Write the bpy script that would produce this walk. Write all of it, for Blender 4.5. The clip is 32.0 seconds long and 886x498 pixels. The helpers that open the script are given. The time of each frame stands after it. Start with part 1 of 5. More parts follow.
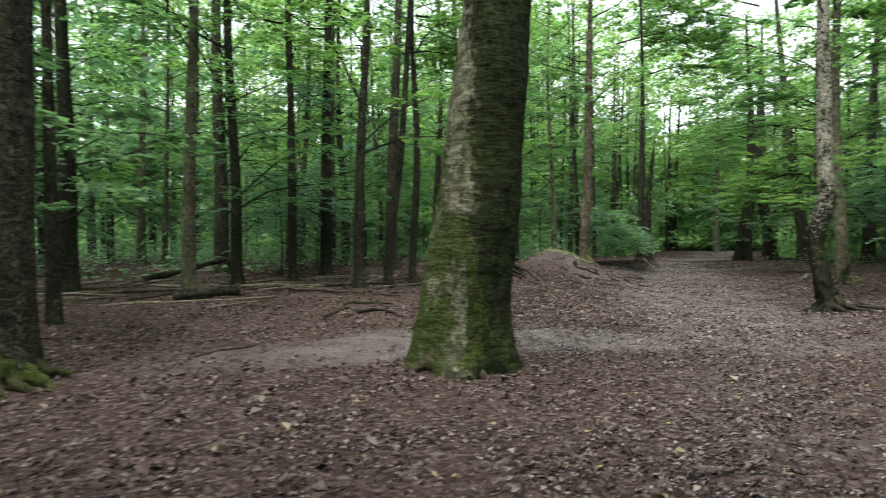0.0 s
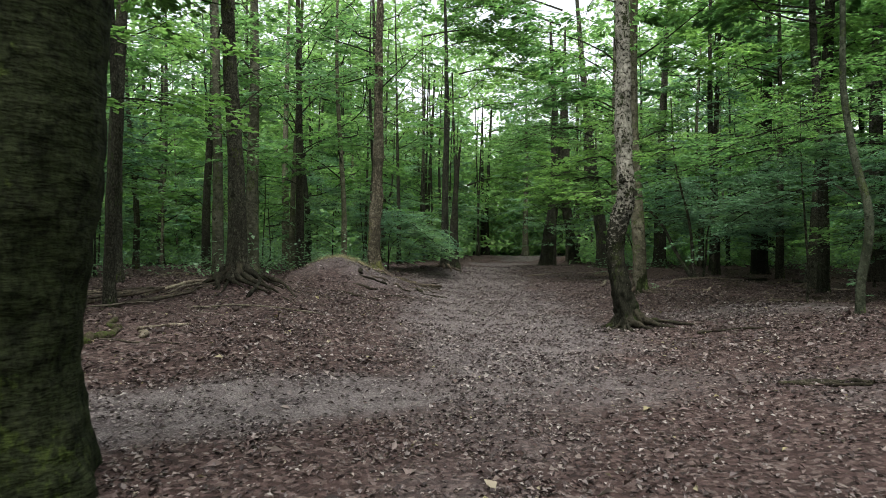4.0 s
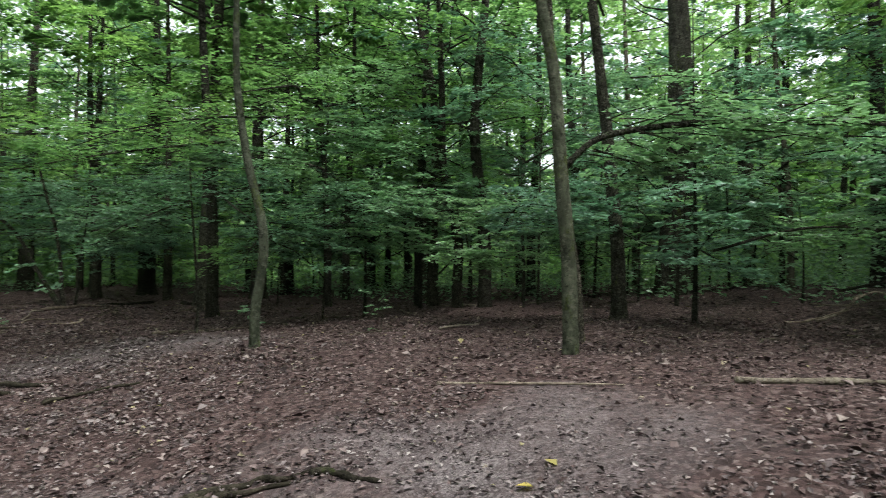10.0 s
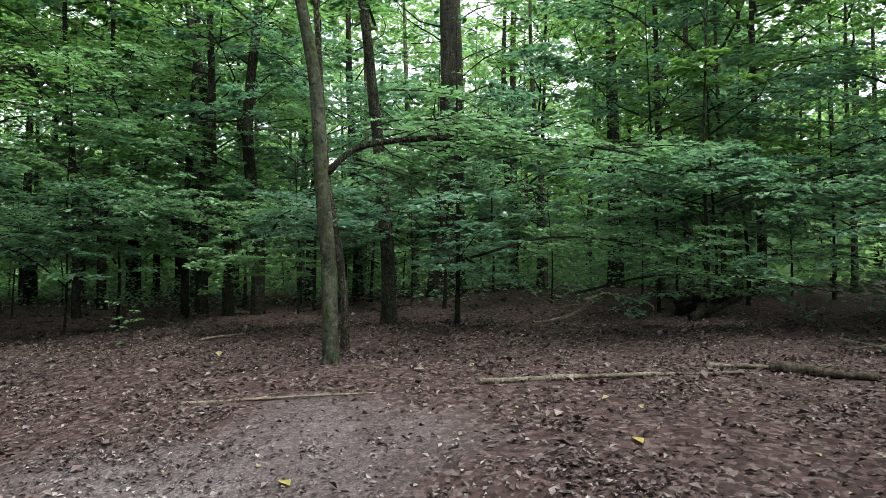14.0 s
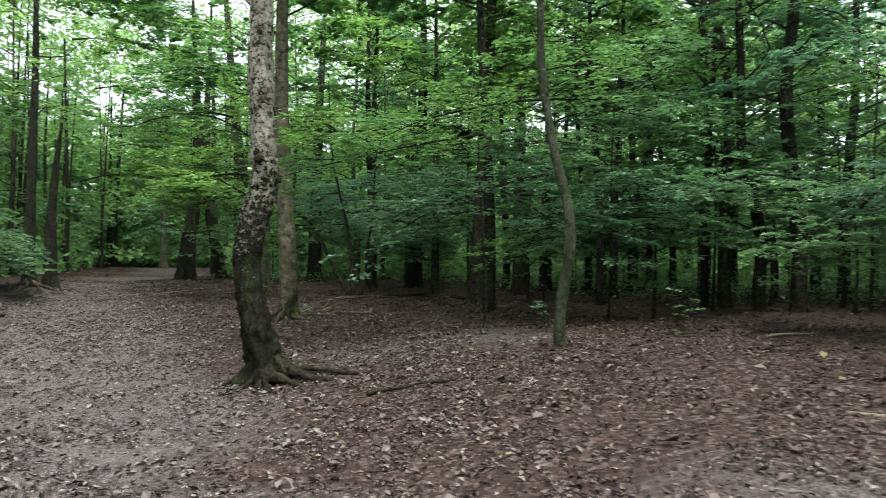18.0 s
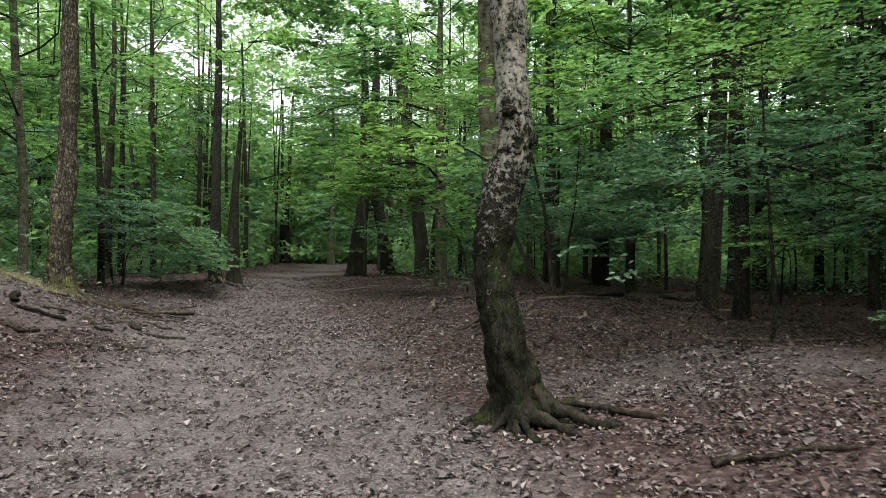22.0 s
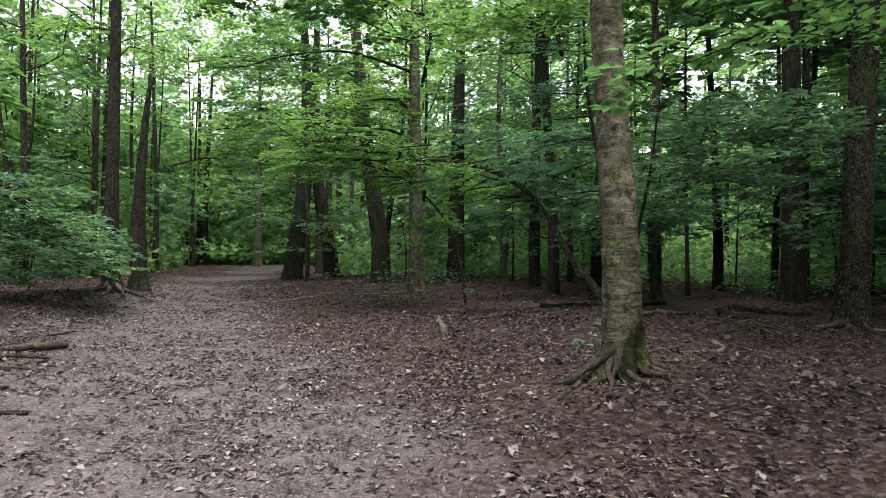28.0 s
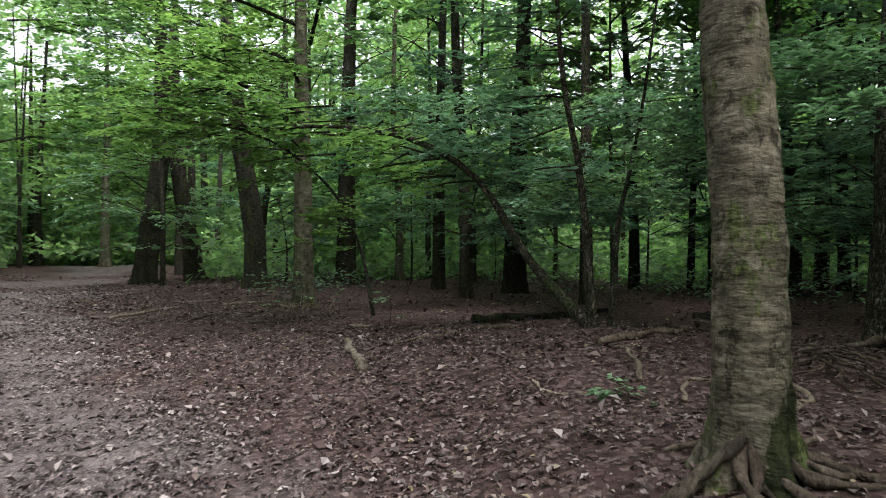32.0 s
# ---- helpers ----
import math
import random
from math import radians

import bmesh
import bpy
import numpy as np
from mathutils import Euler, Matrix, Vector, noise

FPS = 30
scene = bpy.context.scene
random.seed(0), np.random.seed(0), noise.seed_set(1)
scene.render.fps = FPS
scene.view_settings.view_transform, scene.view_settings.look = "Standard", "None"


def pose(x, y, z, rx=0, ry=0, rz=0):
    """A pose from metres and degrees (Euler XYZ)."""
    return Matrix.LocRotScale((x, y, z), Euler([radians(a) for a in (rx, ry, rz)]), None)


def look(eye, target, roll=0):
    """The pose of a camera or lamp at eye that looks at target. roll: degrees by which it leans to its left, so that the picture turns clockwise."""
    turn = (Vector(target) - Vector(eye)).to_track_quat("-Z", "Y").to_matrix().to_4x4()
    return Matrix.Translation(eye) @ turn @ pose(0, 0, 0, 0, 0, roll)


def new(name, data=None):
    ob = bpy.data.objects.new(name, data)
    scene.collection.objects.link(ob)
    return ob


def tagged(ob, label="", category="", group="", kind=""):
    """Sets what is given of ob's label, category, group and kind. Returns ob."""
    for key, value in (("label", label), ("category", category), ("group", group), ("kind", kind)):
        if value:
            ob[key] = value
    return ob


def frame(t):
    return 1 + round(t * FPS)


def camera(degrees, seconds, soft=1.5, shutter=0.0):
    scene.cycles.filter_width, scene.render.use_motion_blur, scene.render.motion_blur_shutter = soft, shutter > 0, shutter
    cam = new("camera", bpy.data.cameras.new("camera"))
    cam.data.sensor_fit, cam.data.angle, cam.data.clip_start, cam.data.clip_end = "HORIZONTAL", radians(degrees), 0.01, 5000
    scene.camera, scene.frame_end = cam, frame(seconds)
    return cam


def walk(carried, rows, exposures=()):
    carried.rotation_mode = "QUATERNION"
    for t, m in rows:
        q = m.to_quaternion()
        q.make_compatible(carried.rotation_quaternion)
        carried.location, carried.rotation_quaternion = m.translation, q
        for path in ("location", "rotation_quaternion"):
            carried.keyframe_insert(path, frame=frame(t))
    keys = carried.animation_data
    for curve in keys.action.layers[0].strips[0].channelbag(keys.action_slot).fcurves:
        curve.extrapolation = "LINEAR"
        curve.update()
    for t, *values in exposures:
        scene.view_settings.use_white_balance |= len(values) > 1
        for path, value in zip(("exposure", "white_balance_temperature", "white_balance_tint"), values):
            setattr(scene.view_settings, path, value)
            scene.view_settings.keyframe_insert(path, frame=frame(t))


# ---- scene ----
cam = camera(68.6, 32.0, soft=0.8, shutter=0.45)
METRES, EYE, TILT, LEAN, TURN = 21.8, 1.55, -2.7, -4.8, 0.0
ROWS = [
    (0.0, 0.0, 0.0, 0.0, 0.18, 2.11, 4.94),
    (0.5, 0.0126, 0.0214, -0.0002, -5.36, 1.87, 5.1),
    (1.0, 0.0229, 0.0425, -0.0009, -9.55, 1.4, 5.09),
    (1.5, 0.0331, 0.0625, 0.0001, -13.48, 1.04, 5.3),
    (2.0, 0.0457, 0.0821, 0.0006, -15.22, 1.11, 5.44),
    (2.5, 0.0556, 0.1011, 0.0006, -16.03, 0.74, 5.35),
    (4.5, 0.1022, 0.1803, -0.0004, -13.79, 1.28, 5.3),
    (5.0, 0.1149, 0.2018, -0.0012, -10.4, 1.3, 5.27),
    (5.5, 0.1294, 0.2229, -0.001, -9.01, 1.7, 5.36),
    (6.0, 0.144, 0.2408, -0.0009, -9.01, 1.7, 5.4),
    (6.5, 0.1587, 0.2567, -0.0003, -13.92, 1.51, 5.69),
    (7.0, 0.1748, 0.2672, -0.0, -23.1, 0.88, 5.76),
    (7.5, 0.1838, 0.2699, 0.0015, -30.28, 0.46, 5.64),
    (8.0, 0.19, 0.2726, 0.0019, -38.69, -0.26, 5.64),
    (8.5, 0.1917, 0.272, 0.002, -47.23, -0.77, 5.38),
    (9.0, 0.1926, 0.2712, 0.0016, -54.84, -1.5, 4.76),
    (9.5, 0.1933, 0.27, 0.0015, -60.55, -2.1, 4.78),
    (10.0, 0.1942, 0.2681, 0.0013, -65.49, -2.17, 4.58),
    (10.5, 0.1952, 0.2655, 0.0012, -69.42, -2.55, 4.44),
    (11.0, 0.1964, 0.2633, 0.0021, -72.41, -2.71, 4.31),
    (11.5, 0.1986, 0.2608, 0.0025, -75.21, -2.92, 4.08),
    (12.0, 0.201, 0.2595, 0.0032, -77.55, -2.9, 3.92),
    (12.5, 0.203, 0.2565, 0.0039, -78.62, -3.24, 3.82),
    (13.0, 0.2028, 0.2548, 0.0035, -81.58, -3.04, 3.46),
    (13.5, 0.2026, 0.2533, 0.0035, -83.98, -3.3, 3.55),
    (15.5, 0.1994, 0.2712, 0.0011, -79.11, -2.85, 3.43),
    (16.0, 0.1976, 0.283, 0.0012, -73.68, -2.45, 3.64),
    (16.5, 0.1966, 0.2939, 0.0013, -66.66, -2.22, 4.07),
    (17.0, 0.2025, 0.3073, 0.0006, -58.4, -1.96, 4.55),
    (17.5, 0.207, 0.3196, -0.0003, -50.29, -1.01, 4.77),
    (18.0, 0.2071, 0.334, -0.0004, -44.78, -0.63, 4.86),
    (18.5, 0.2101, 0.3493, -0.0008, -42.16, -0.28, 4.96),
    (19.0, 0.2128, 0.3653, 0.0005, -39.58, -0.15, 4.96),
    (19.5, 0.2113, 0.3812, 0.0002, -36.21, 0.11, 5.01),
    (20.0, 0.2114, 0.3966, 0.0001, -35.2, 0.24, 5.14),
    (20.5, 0.2163, 0.4141, 0.0002, -34.0, 0.15, 5.2),
    (21.0, 0.2204, 0.4303, 0.0003, -33.01, 0.25, 5.15),
    (21.5, 0.2242, 0.4472, 0.0008, -32.54, 0.27, 5.22),
    (22.0, 0.231, 0.4645, 0.0013, -31.78, 0.17, 5.38),
    (22.5, 0.2367, 0.4835, 0.0024, -31.46, 0.41, 5.24),
    (23.0, 0.2413, 0.503, 0.0028, -31.79, 0.12, 5.29),
    (23.5, 0.2486, 0.5232, 0.0021, -32.73, 0.08, 5.42),
    (24.0, 0.254, 0.5458, 0.0023, -33.81, -0.02, 5.26),
    (24.5, 0.2593, 0.568, 0.0021, -36.11, -0.25, 5.18),
    (26.5, 0.2806, 0.6549, 0.0028, -38.82, -0.45, 5.23),
    (27.0, 0.2849, 0.675, 0.0039, -38.99, -0.52, 5.36),
    (27.5, 0.2913, 0.6951, 0.0032, -38.83, -0.66, 5.33),
    (28.0, 0.2983, 0.7141, 0.0033, -38.75, -0.39, 5.38),
    (28.5, 0.308, 0.7313, 0.0038, -38.8, -0.67, 5.79),
    (29.0, 0.3216, 0.7474, 0.0034, -38.62, -0.54, 5.7),
    (29.5, 0.3322, 0.7634, 0.0034, -38.76, -0.41, 5.59),
    (30.0, 0.3424, 0.7789, 0.0033, -39.26, -0.64, 5.61),
    (30.5, 0.3544, 0.7959, 0.0033, -40.39, -0.73, 5.7),
    (31.0, 0.3625, 0.8141, 0.0035, -42.81, -1.17, 5.5),
    (31.5, 0.3697, 0.8317, 0.0021, -46.57, -1.29, 5.35),
    (32.0, 0.3793, 0.8503, 0.0037, -49.8, -1.63, 5.29),
]
walk(cam, [(t, pose(0, 0, EYE, TILT, LEAN, TURN) @ pose(METRES * x, METRES * y, METRES * z, 90 + pitch, roll, yaw)) for t, x, y, z, yaw, pitch, roll in ROWS],
     exposures=[(0.0, 1.66, 6550, 1), (2.0, 1.4, 6450, 5), (6.0, 1.33, 6450, 5), (7.5, 1.36, 6450, 5), (9.0, 1.0, 6650, 1), (10.0, 1.5, 6300, 7), (12.0, 1.6, 6200, 8), (17.0, 1.63, 6250, 3), (20.0, 1.47, 6400, 5), (24.0, 1.53, 6450, 10), (28.0, 1.8, 6350, 14), (31.0, 1.66, 6350, 14), (32.0, 1.74, 6350, 14)])

# ---- light: bright overcast sky above the canopy ----
world = bpy.data.worlds.new("sky")
scene.world = world
world.use_nodes = True
wn, wl = world.node_tree.nodes, world.node_tree.links
sky = wn.new("ShaderNodeTexSky")
sky.sky_type = 'NISHITA'
sky.sun_disc = False
sky.sun_elevation = radians(68)
sky.sun_rotation = radians(200)
sky.air_density, sky.dust_density, sky.ozone_density = 1.0, 2.5, 0.6
cloud = wn.new("ShaderNodeHueSaturation")
cloud.inputs["Saturation"].default_value = 0.25
wl.new(sky.outputs[0], cloud.inputs["Color"])
wl.new(cloud.outputs[0], wn["Background"].inputs[0])
wn["Background"].inputs[1].default_value = 0.15
sun = new("sun", bpy.data.lights.new("sun", 'SUN'))
sun.data.energy, sun.data.angle, sun.data.color = 1.5, radians(50), (1.0, 0.96, 0.9)
sun.matrix_world = look((0, 0, 60), (5, 11, 30))


# ---- small tools ----
def smooth(a, b, x):
    t = np.clip((np.asarray(x, float) - a) / (b - a), 0, 1)
    return t * t * (3 - 2 * t)


def catmull(points, n):
    """n points on a smooth curve through the given ones."""
    p = np.array(points, float)
    p = np.vstack([2 * p[0] - p[1], p, 2 * p[-1] - p[-2]])
    u = np.linspace(0, len(p) - 3 - 1e-6, n)
    k = u.astype(int)
    f = (u - k)[:, None]
    a, b, c, d = p[k], p[k + 1], p[k + 2], p[k + 3]
    return 0.5 * (2 * b + (c - a) * f + (2 * a - 5 * b + 4 * c - d) * f ** 2 + (3 * b - a - 3 * c + d) * f ** 3)


def upright(points, heights):
    """A smooth line through points of rising height, taken at the given heights."""
    p = np.array(points, float)
    z = p[:, 2]
    out = []
    k = np.clip(np.searchsorted(z, heights, side="right") - 1, 0, len(z) - 2)
    h = z[k + 1] - z[k]
    t = (heights - z[k]) / h
    for c in range(2):
        m = np.gradient(p[:, c], z)
        out.append((2 * t ** 3 - 3 * t ** 2 + 1) * p[k, c] + (t ** 3 - 2 * t ** 2 + t) * h * m[k] + (3 * t ** 2 - 2 * t ** 3) * p[k + 1, c] + (t ** 3 - t ** 2) * h * m[k + 1])
    return np.stack([*out, heights], 1)


def mesh_of(name, verts, faces, material, smooth_faces=True):
    me = bpy.data.meshes.new(name)
    verts, faces = np.asarray(verts, np.float32), np.asarray(faces, np.int32)
    k = faces.shape[1]
    me.vertices.add(len(verts))
    me.vertices.foreach_set("co", verts.ravel())
    me.loops.add(faces.size)
    me.loops.foreach_set("vertex_index", faces.ravel())
    me.polygons.add(len(faces))
    me.polygons.foreach_set("loop_start", np.arange(0, faces.size, k, dtype=np.int32))
    me.polygons.foreach_set("use_smooth", np.full(len(faces), smooth_faces))
    me.update(calc_edges=True)
    me.materials.append(material)
    return me


def part(name, me, parent, label="", kind=""):
    ob = new(name, me)
    ob.parent = parent
    return tagged(ob, label, kind=kind)


def wobble(v, size, amp):
    """Lump noise, the same for a list of points each time."""
    return np.array([noise.noise(Vector(p) / size) for p in v]) * amp


def tube(line, radii, sides=8, lump=0.0, lump_size=0.3, flare=None, close=True):
    """Vertices and faces of a tapered limb along a line; flare: (height, widen, lobes, turn) for a trunk's foot."""
    line, radii = np.array(line, float), np.array(radii, float)
    n = len(line)
    along = np.gradient(line, axis=0)
    along /= np.linalg.norm(along, axis=1)[:, None] + 1e-9
    side = np.cross(along, (0.31, 0.95, 0.05) if abs(along[0, 2]) > 0.5 else (0, 0, 1))
    side /= np.linalg.norm(side, axis=1)[:, None] + 1e-9
    up = np.cross(side, along)
    a = np.linspace(0, 2 * np.pi, sides, endpoint=False)
    r = np.repeat(radii[:, None], sides, 1)
    if flare:
        height, widen, lobes, turn = flare
        up_by = (line[:, 2] - line[0, 2])[:, None]
        r = r * (1 + widen * np.exp(-np.maximum(up_by, 0) / height) * (0.55 + 0.45 * np.cos(lobes * a + turn) + 0.2 * np.cos(2 * a + 3 * turn))[None, :])
    ring = np.cos(a)[None, :, None] * side[:, None, :] + np.sin(a)[None, :, None] * up[:, None, :]
    v = (line[:, None, :] + r[:, :, None] * ring).reshape(-1, 3)
    if lump:
        v = v + ring.reshape(-1, 3) * (wobble(v * (1, 1, 0.45), lump_size, lump) + wobble(v + 7, lump_size * 0.3, lump * 0.45) + (wobble(v * (1, 1, 0.6) + 3, lump_size * 0.1, lump * 0.3) if sides > 40 else 0))[:, None] * (r.reshape(-1) / radii.max())[:, None]
    i = np.arange((n - 1) * sides)
    j = (i // sides) * sides + (i % sides + 1) % sides
    f = np.stack([i, j, j + sides, i + sides], 1)
    if close:
        for row, out, turn in ((0, -1, -1), (n - 1, 1, 1)):
            tip = len(v)
            v = np.vstack([v, line[row:row + 1] + out * along[row:row + 1] * radii[row] * 0.4])
            a0 = row * sides + np.arange(sides)
            a1 = row * sides + (np.arange(sides) + 1) % sides
            a2 = row * sides + (np.arange(sides) + 2) % sides
            fan = np.stack([a0, a1, a2, np.full(sides, tip)], 1)[::2]
            f = np.vstack([f, fan if turn > 0 else fan[:, ::-1]])
    return v, f


def joined(pieces):
    vs, fs, k = [], [], 0
    for v, f in pieces:
        vs.append(v), fs.append(np.asarray(f) + k)
        k += len(v)
    return np.vstack(vs), np.vstack(fs)


# ---- materials ----
def material(name):
    m = bpy.data.materials.new(name)
    m.use_nodes = True
    nodes, links = m.node_tree.nodes, m.node_tree.links
    return m, nodes, links, nodes["Principled BSDF"]


def noise_node(nodes, links, scale, detail=6.0, rough=0.6, stretch=(1, 1, 1), out="Fac"):
    co = nodes.new("ShaderNodeTexCoord")
    mp = nodes.new("ShaderNodeMapping")
    mp.inputs["Scale"].default_value = stretch
    links.new(co.outputs["Object"], mp.inputs[0])
    n = nodes.new("ShaderNodeTexNoise")
    n.inputs["Scale"].default_value, n.inputs["Detail"].default_value, n.inputs["Roughness"].default_value = scale, detail, rough
    links.new(mp.outputs[0], n.inputs["Vector"])
    return n.outputs[out]


def ramp(nodes, links, source, stops):
    r = nodes.new("ShaderNodeValToRGB")
    e = r.color_ramp.elements
    while len(e) < len(stops):
        e.new(0.5)
    for el, (p, c) in zip(e, stops):
        el.position, el.color = p, (*c, 1) if len(c) == 3 else c
    links.new(source, r.inputs[0])
    return r.outputs[0]


def mixed(nodes, links, fac, a, b, mode='MIX'):
    m = nodes.new("ShaderNodeMix")
    m.data_type, m.blend_type = 'RGBA', mode
    if isinstance(fac, float):
        m.inputs[0].default_value = fac
    else:
        links.new(fac, m.inputs[0])
    for value, socket in ((a, m.inputs[6]), (b, m.inputs[7])):
        if isinstance(value, tuple):
            socket.default_value = (*value, 1)
        else:
            links.new(value, socket)
    return m.outputs[2]


def bumped(nodes, links, bsdf, height, strength, distance):
    b = nodes.new("ShaderNodeBump")
    b.inputs["Strength"].default_value, b.inputs["Distance"].default_value = strength, distance
    links.new(height, b.inputs["Height"])
    links.new(b.outputs[0], bsdf.inputs["Normal"])


def bark_material(name, dark, light, moss=None, moss_from=0.55, fissure=9.0, plates=None, rings=False, wet=None, cracks=0.0, moss_size=2.6, moss_side=(0, 0, 0), lichen=None, pits=0.4, lichen_size=11, ripple=0.0, along=0.2):
    """Bark: fissures along the trunk, blotches, moss; plates: pale flakes of birch; rings: lip-like marks across; wet:
    a dark streak, of damp and painted shade, on the side of that direction.
    """
    m, nodes, links, bsdf = material(name)
    grain = noise_node(nodes, links, fissure, 8, 0.7, (1, 1, along))
    blot = noise_node(nodes, links, 2.2, 6, 0.66, (1, 1, 0.55))
    speck = noise_node(nodes, links, 34, 4, 0.7, (1, 1, 0.6))
    col = mixed(nodes, links, ramp(nodes, links, grain, [(0.34, (0, 0, 0)), (0.66, (1, 1, 1))]), dark, light)
    col = mixed(nodes, links, ramp(nodes, links, blot, [(0.38, (0.2, 0.2, 0.2)), (0.62, (1, 1, 1))]), dark, col)
    col = mixed(nodes, links, ramp(nodes, links, speck, [(0.36, (0.6, 0.6, 0.6)), (0.5, (0, 0, 0))]), col, tuple(c * 0.45 for c in dark))
    hole = noise_node(nodes, links, 10, 5, 0.65, (1, 1, 0.7))
    col = mixed(nodes, links, ramp(nodes, links, hole, [(pits - 0.03, (0.85, 0.85, 0.85)), (pits + 0.02, (0, 0, 0))]), col, tuple(c * 0.4 for c in dark))
    if lichen:
        pale = noise_node(nodes, links, lichen_size, 8, 0.75, (1, 1, 1.3))
        col = mixed(nodes, links, ramp(nodes, links, pale, [(0.52, (0, 0, 0)), (0.62, (0.75, 0.75, 0.75))]), col, mixed(nodes, links, speck, tuple(c * 0.6 for c in lichen), lichen))
    height = mixed(nodes, links, 0.4, grain, hole)
    if ripple:
        fold = noise_node(nodes, links, 3.6, 3.5, 0.6, (1, 1, 2.6))
        col = mixed(nodes, links, ramp(nodes, links, fold, [(0.38, (ripple, ripple, ripple)), (0.52, (0, 0, 0))]), col, tuple(c * 0.45 for c in dark))
        height = mixed(nodes, links, 0.65, height, fold)
    if cracks:
        co = nodes.new("ShaderNodeTexCoord")
        mp = nodes.new("ShaderNodeMapping")
        mp.inputs["Scale"].default_value = (1, 1, 0.38)
        links.new(co.outputs["Object"], mp.inputs[0])
        warp = nodes.new("ShaderNodeVectorMath")
        warp.operation = 'MULTIPLY_ADD'
        links.new(noise_node(nodes, links, 7, 4, 0.6, out="Color"), warp.inputs[0])
        warp.inputs[1].default_value = (0.12, 0.12, 0.12)
        links.new(mp.outputs[0], warp.inputs[2])
        vor = nodes.new("ShaderNodeTexVoronoi")
        vor.feature = 'DISTANCE_TO_EDGE'
        vor.inputs["Scale"].default_value = cracks
        links.new(warp.outputs[0], vor.inputs["Vector"])
        gap = ramp(nodes, links, vor.outputs["Distance"], [(0.02, (0.8, 0.8, 0.8)), (0.2, (0, 0, 0))])
        col = mixed(nodes, links, gap, col, tuple(c * 0.4 for c in dark))
        height = mixed(nodes, links, 0.6, grain, ramp(nodes, links, vor.outputs["Distance"], [(0.0, (0, 0, 0)), (0.2, (1, 1, 1))]))
    if rings:
        lips = noise_node(nodes, links, 6, 4, 0.6, (1, 1, 2.8))
        col = mixed(nodes, links, ramp(nodes, links, lips, [(0.58, (0, 0, 0)), (0.7, (0.5, 0.5, 0.5))]), col, tuple(c * 0.5 for c in dark))
        height = mixed(nodes, links, 0.25, height, lips)
    if plates:
        spot = noise_node(nodes, links, 13.0, 9, 0.8, (1, 1, 1.2))
        co = nodes.new("ShaderNodeTexCoord")
        xyz = nodes.new("ShaderNodeSeparateXYZ")
        links.new(co.outputs["Object"], xyz.inputs[0])
        up = nodes.new("ShaderNodeMapRange")
        up.inputs["From Min"].default_value, up.inputs["From Max"].default_value = 0.6, 3.1
        up.inputs["To Min"].default_value, up.inputs["To Max"].default_value = -0.17, 0.035
        links.new(xyz.outputs[2], up.inputs[0])
        add = nodes.new("ShaderNodeMath")
        links.new(spot, add.inputs[0]), links.new(up.outputs[0], add.inputs[1])
        col = mixed(nodes, links, ramp(nodes, links, add.outputs[0], [(0.475, (0, 0, 0)), (0.49, (0.92, 0.92, 0.92))]), mixed(nodes, links, ramp(nodes, links, add.outputs[0], [(0.42, (0, 0, 0)), (0.47, (0.7, 0.7, 0.7))]), col, tuple(c * 0.4 for c in dark)), mixed(nodes, links, ramp(nodes, links, mixed(nodes, links, 0.5, speck, blot), [(0.4, (0, 0, 0)), (0.6, (1, 1, 1))]), tuple(c * 0.42 for c in plates), plates))
        height = mixed(nodes, links, 0.5, grain, ramp(nodes, links, add.outputs[0], [(0.44, (0, 0, 0)), (0.52, (1, 1, 1))]))
    # near-black colour on one side, for damp bark and for shade
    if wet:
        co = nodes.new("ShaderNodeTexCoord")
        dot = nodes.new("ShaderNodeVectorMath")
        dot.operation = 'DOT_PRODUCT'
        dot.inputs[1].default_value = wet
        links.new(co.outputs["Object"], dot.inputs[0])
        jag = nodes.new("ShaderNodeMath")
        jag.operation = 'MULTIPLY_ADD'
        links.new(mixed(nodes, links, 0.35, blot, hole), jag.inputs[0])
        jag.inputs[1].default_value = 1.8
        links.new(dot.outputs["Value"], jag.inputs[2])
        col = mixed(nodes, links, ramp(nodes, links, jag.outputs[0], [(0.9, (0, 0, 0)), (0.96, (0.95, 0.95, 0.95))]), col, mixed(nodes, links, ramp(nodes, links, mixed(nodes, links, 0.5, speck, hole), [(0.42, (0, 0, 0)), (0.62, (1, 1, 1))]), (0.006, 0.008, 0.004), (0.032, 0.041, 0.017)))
    if moss:
        patch = noise_node(nodes, links, moss_size, 3, 0.6, (1, 1, 0.5))
        tuft = noise_node(nodes, links, moss_size * 7, 6, 0.7, (1, 1, 0.7))
        cover = mixed(nodes, links, 0.4, patch, tuft)
        co = nodes.new("ShaderNodeTexCoord")
        lean = nodes.new("ShaderNodeVectorMath")
        lean.operation = 'DOT_PRODUCT'
        lean.inputs[1].default_value = moss_side
        links.new(co.outputs["Object"], lean.inputs[0])
        total = nodes.new("ShaderNodeMath")
        links.new(cover, total.inputs[0]), links.new(lean.outputs["Value"], total.inputs[1])
        col = mixed(nodes, links, ramp(nodes, links, total.outputs[0], [(moss_from, (0, 0, 0)), (moss_from + 0.045, (0.95, 0.95, 0.95))]), col, mixed(nodes, links, ramp(nodes, links, speck, [(0.35, (0, 0, 0)), (0.62, (1, 1, 1))]), tuple(c * 0.4 for c in moss), tuple(c * 1.5 for c in moss)))
    own = nodes.new("ShaderNodeObjectInfo")
    var = ramp(nodes, links, own.outputs["Random"], [(0, (0.72, 0.74, 0.72)), (1, (1.15, 1.1, 1.05))])
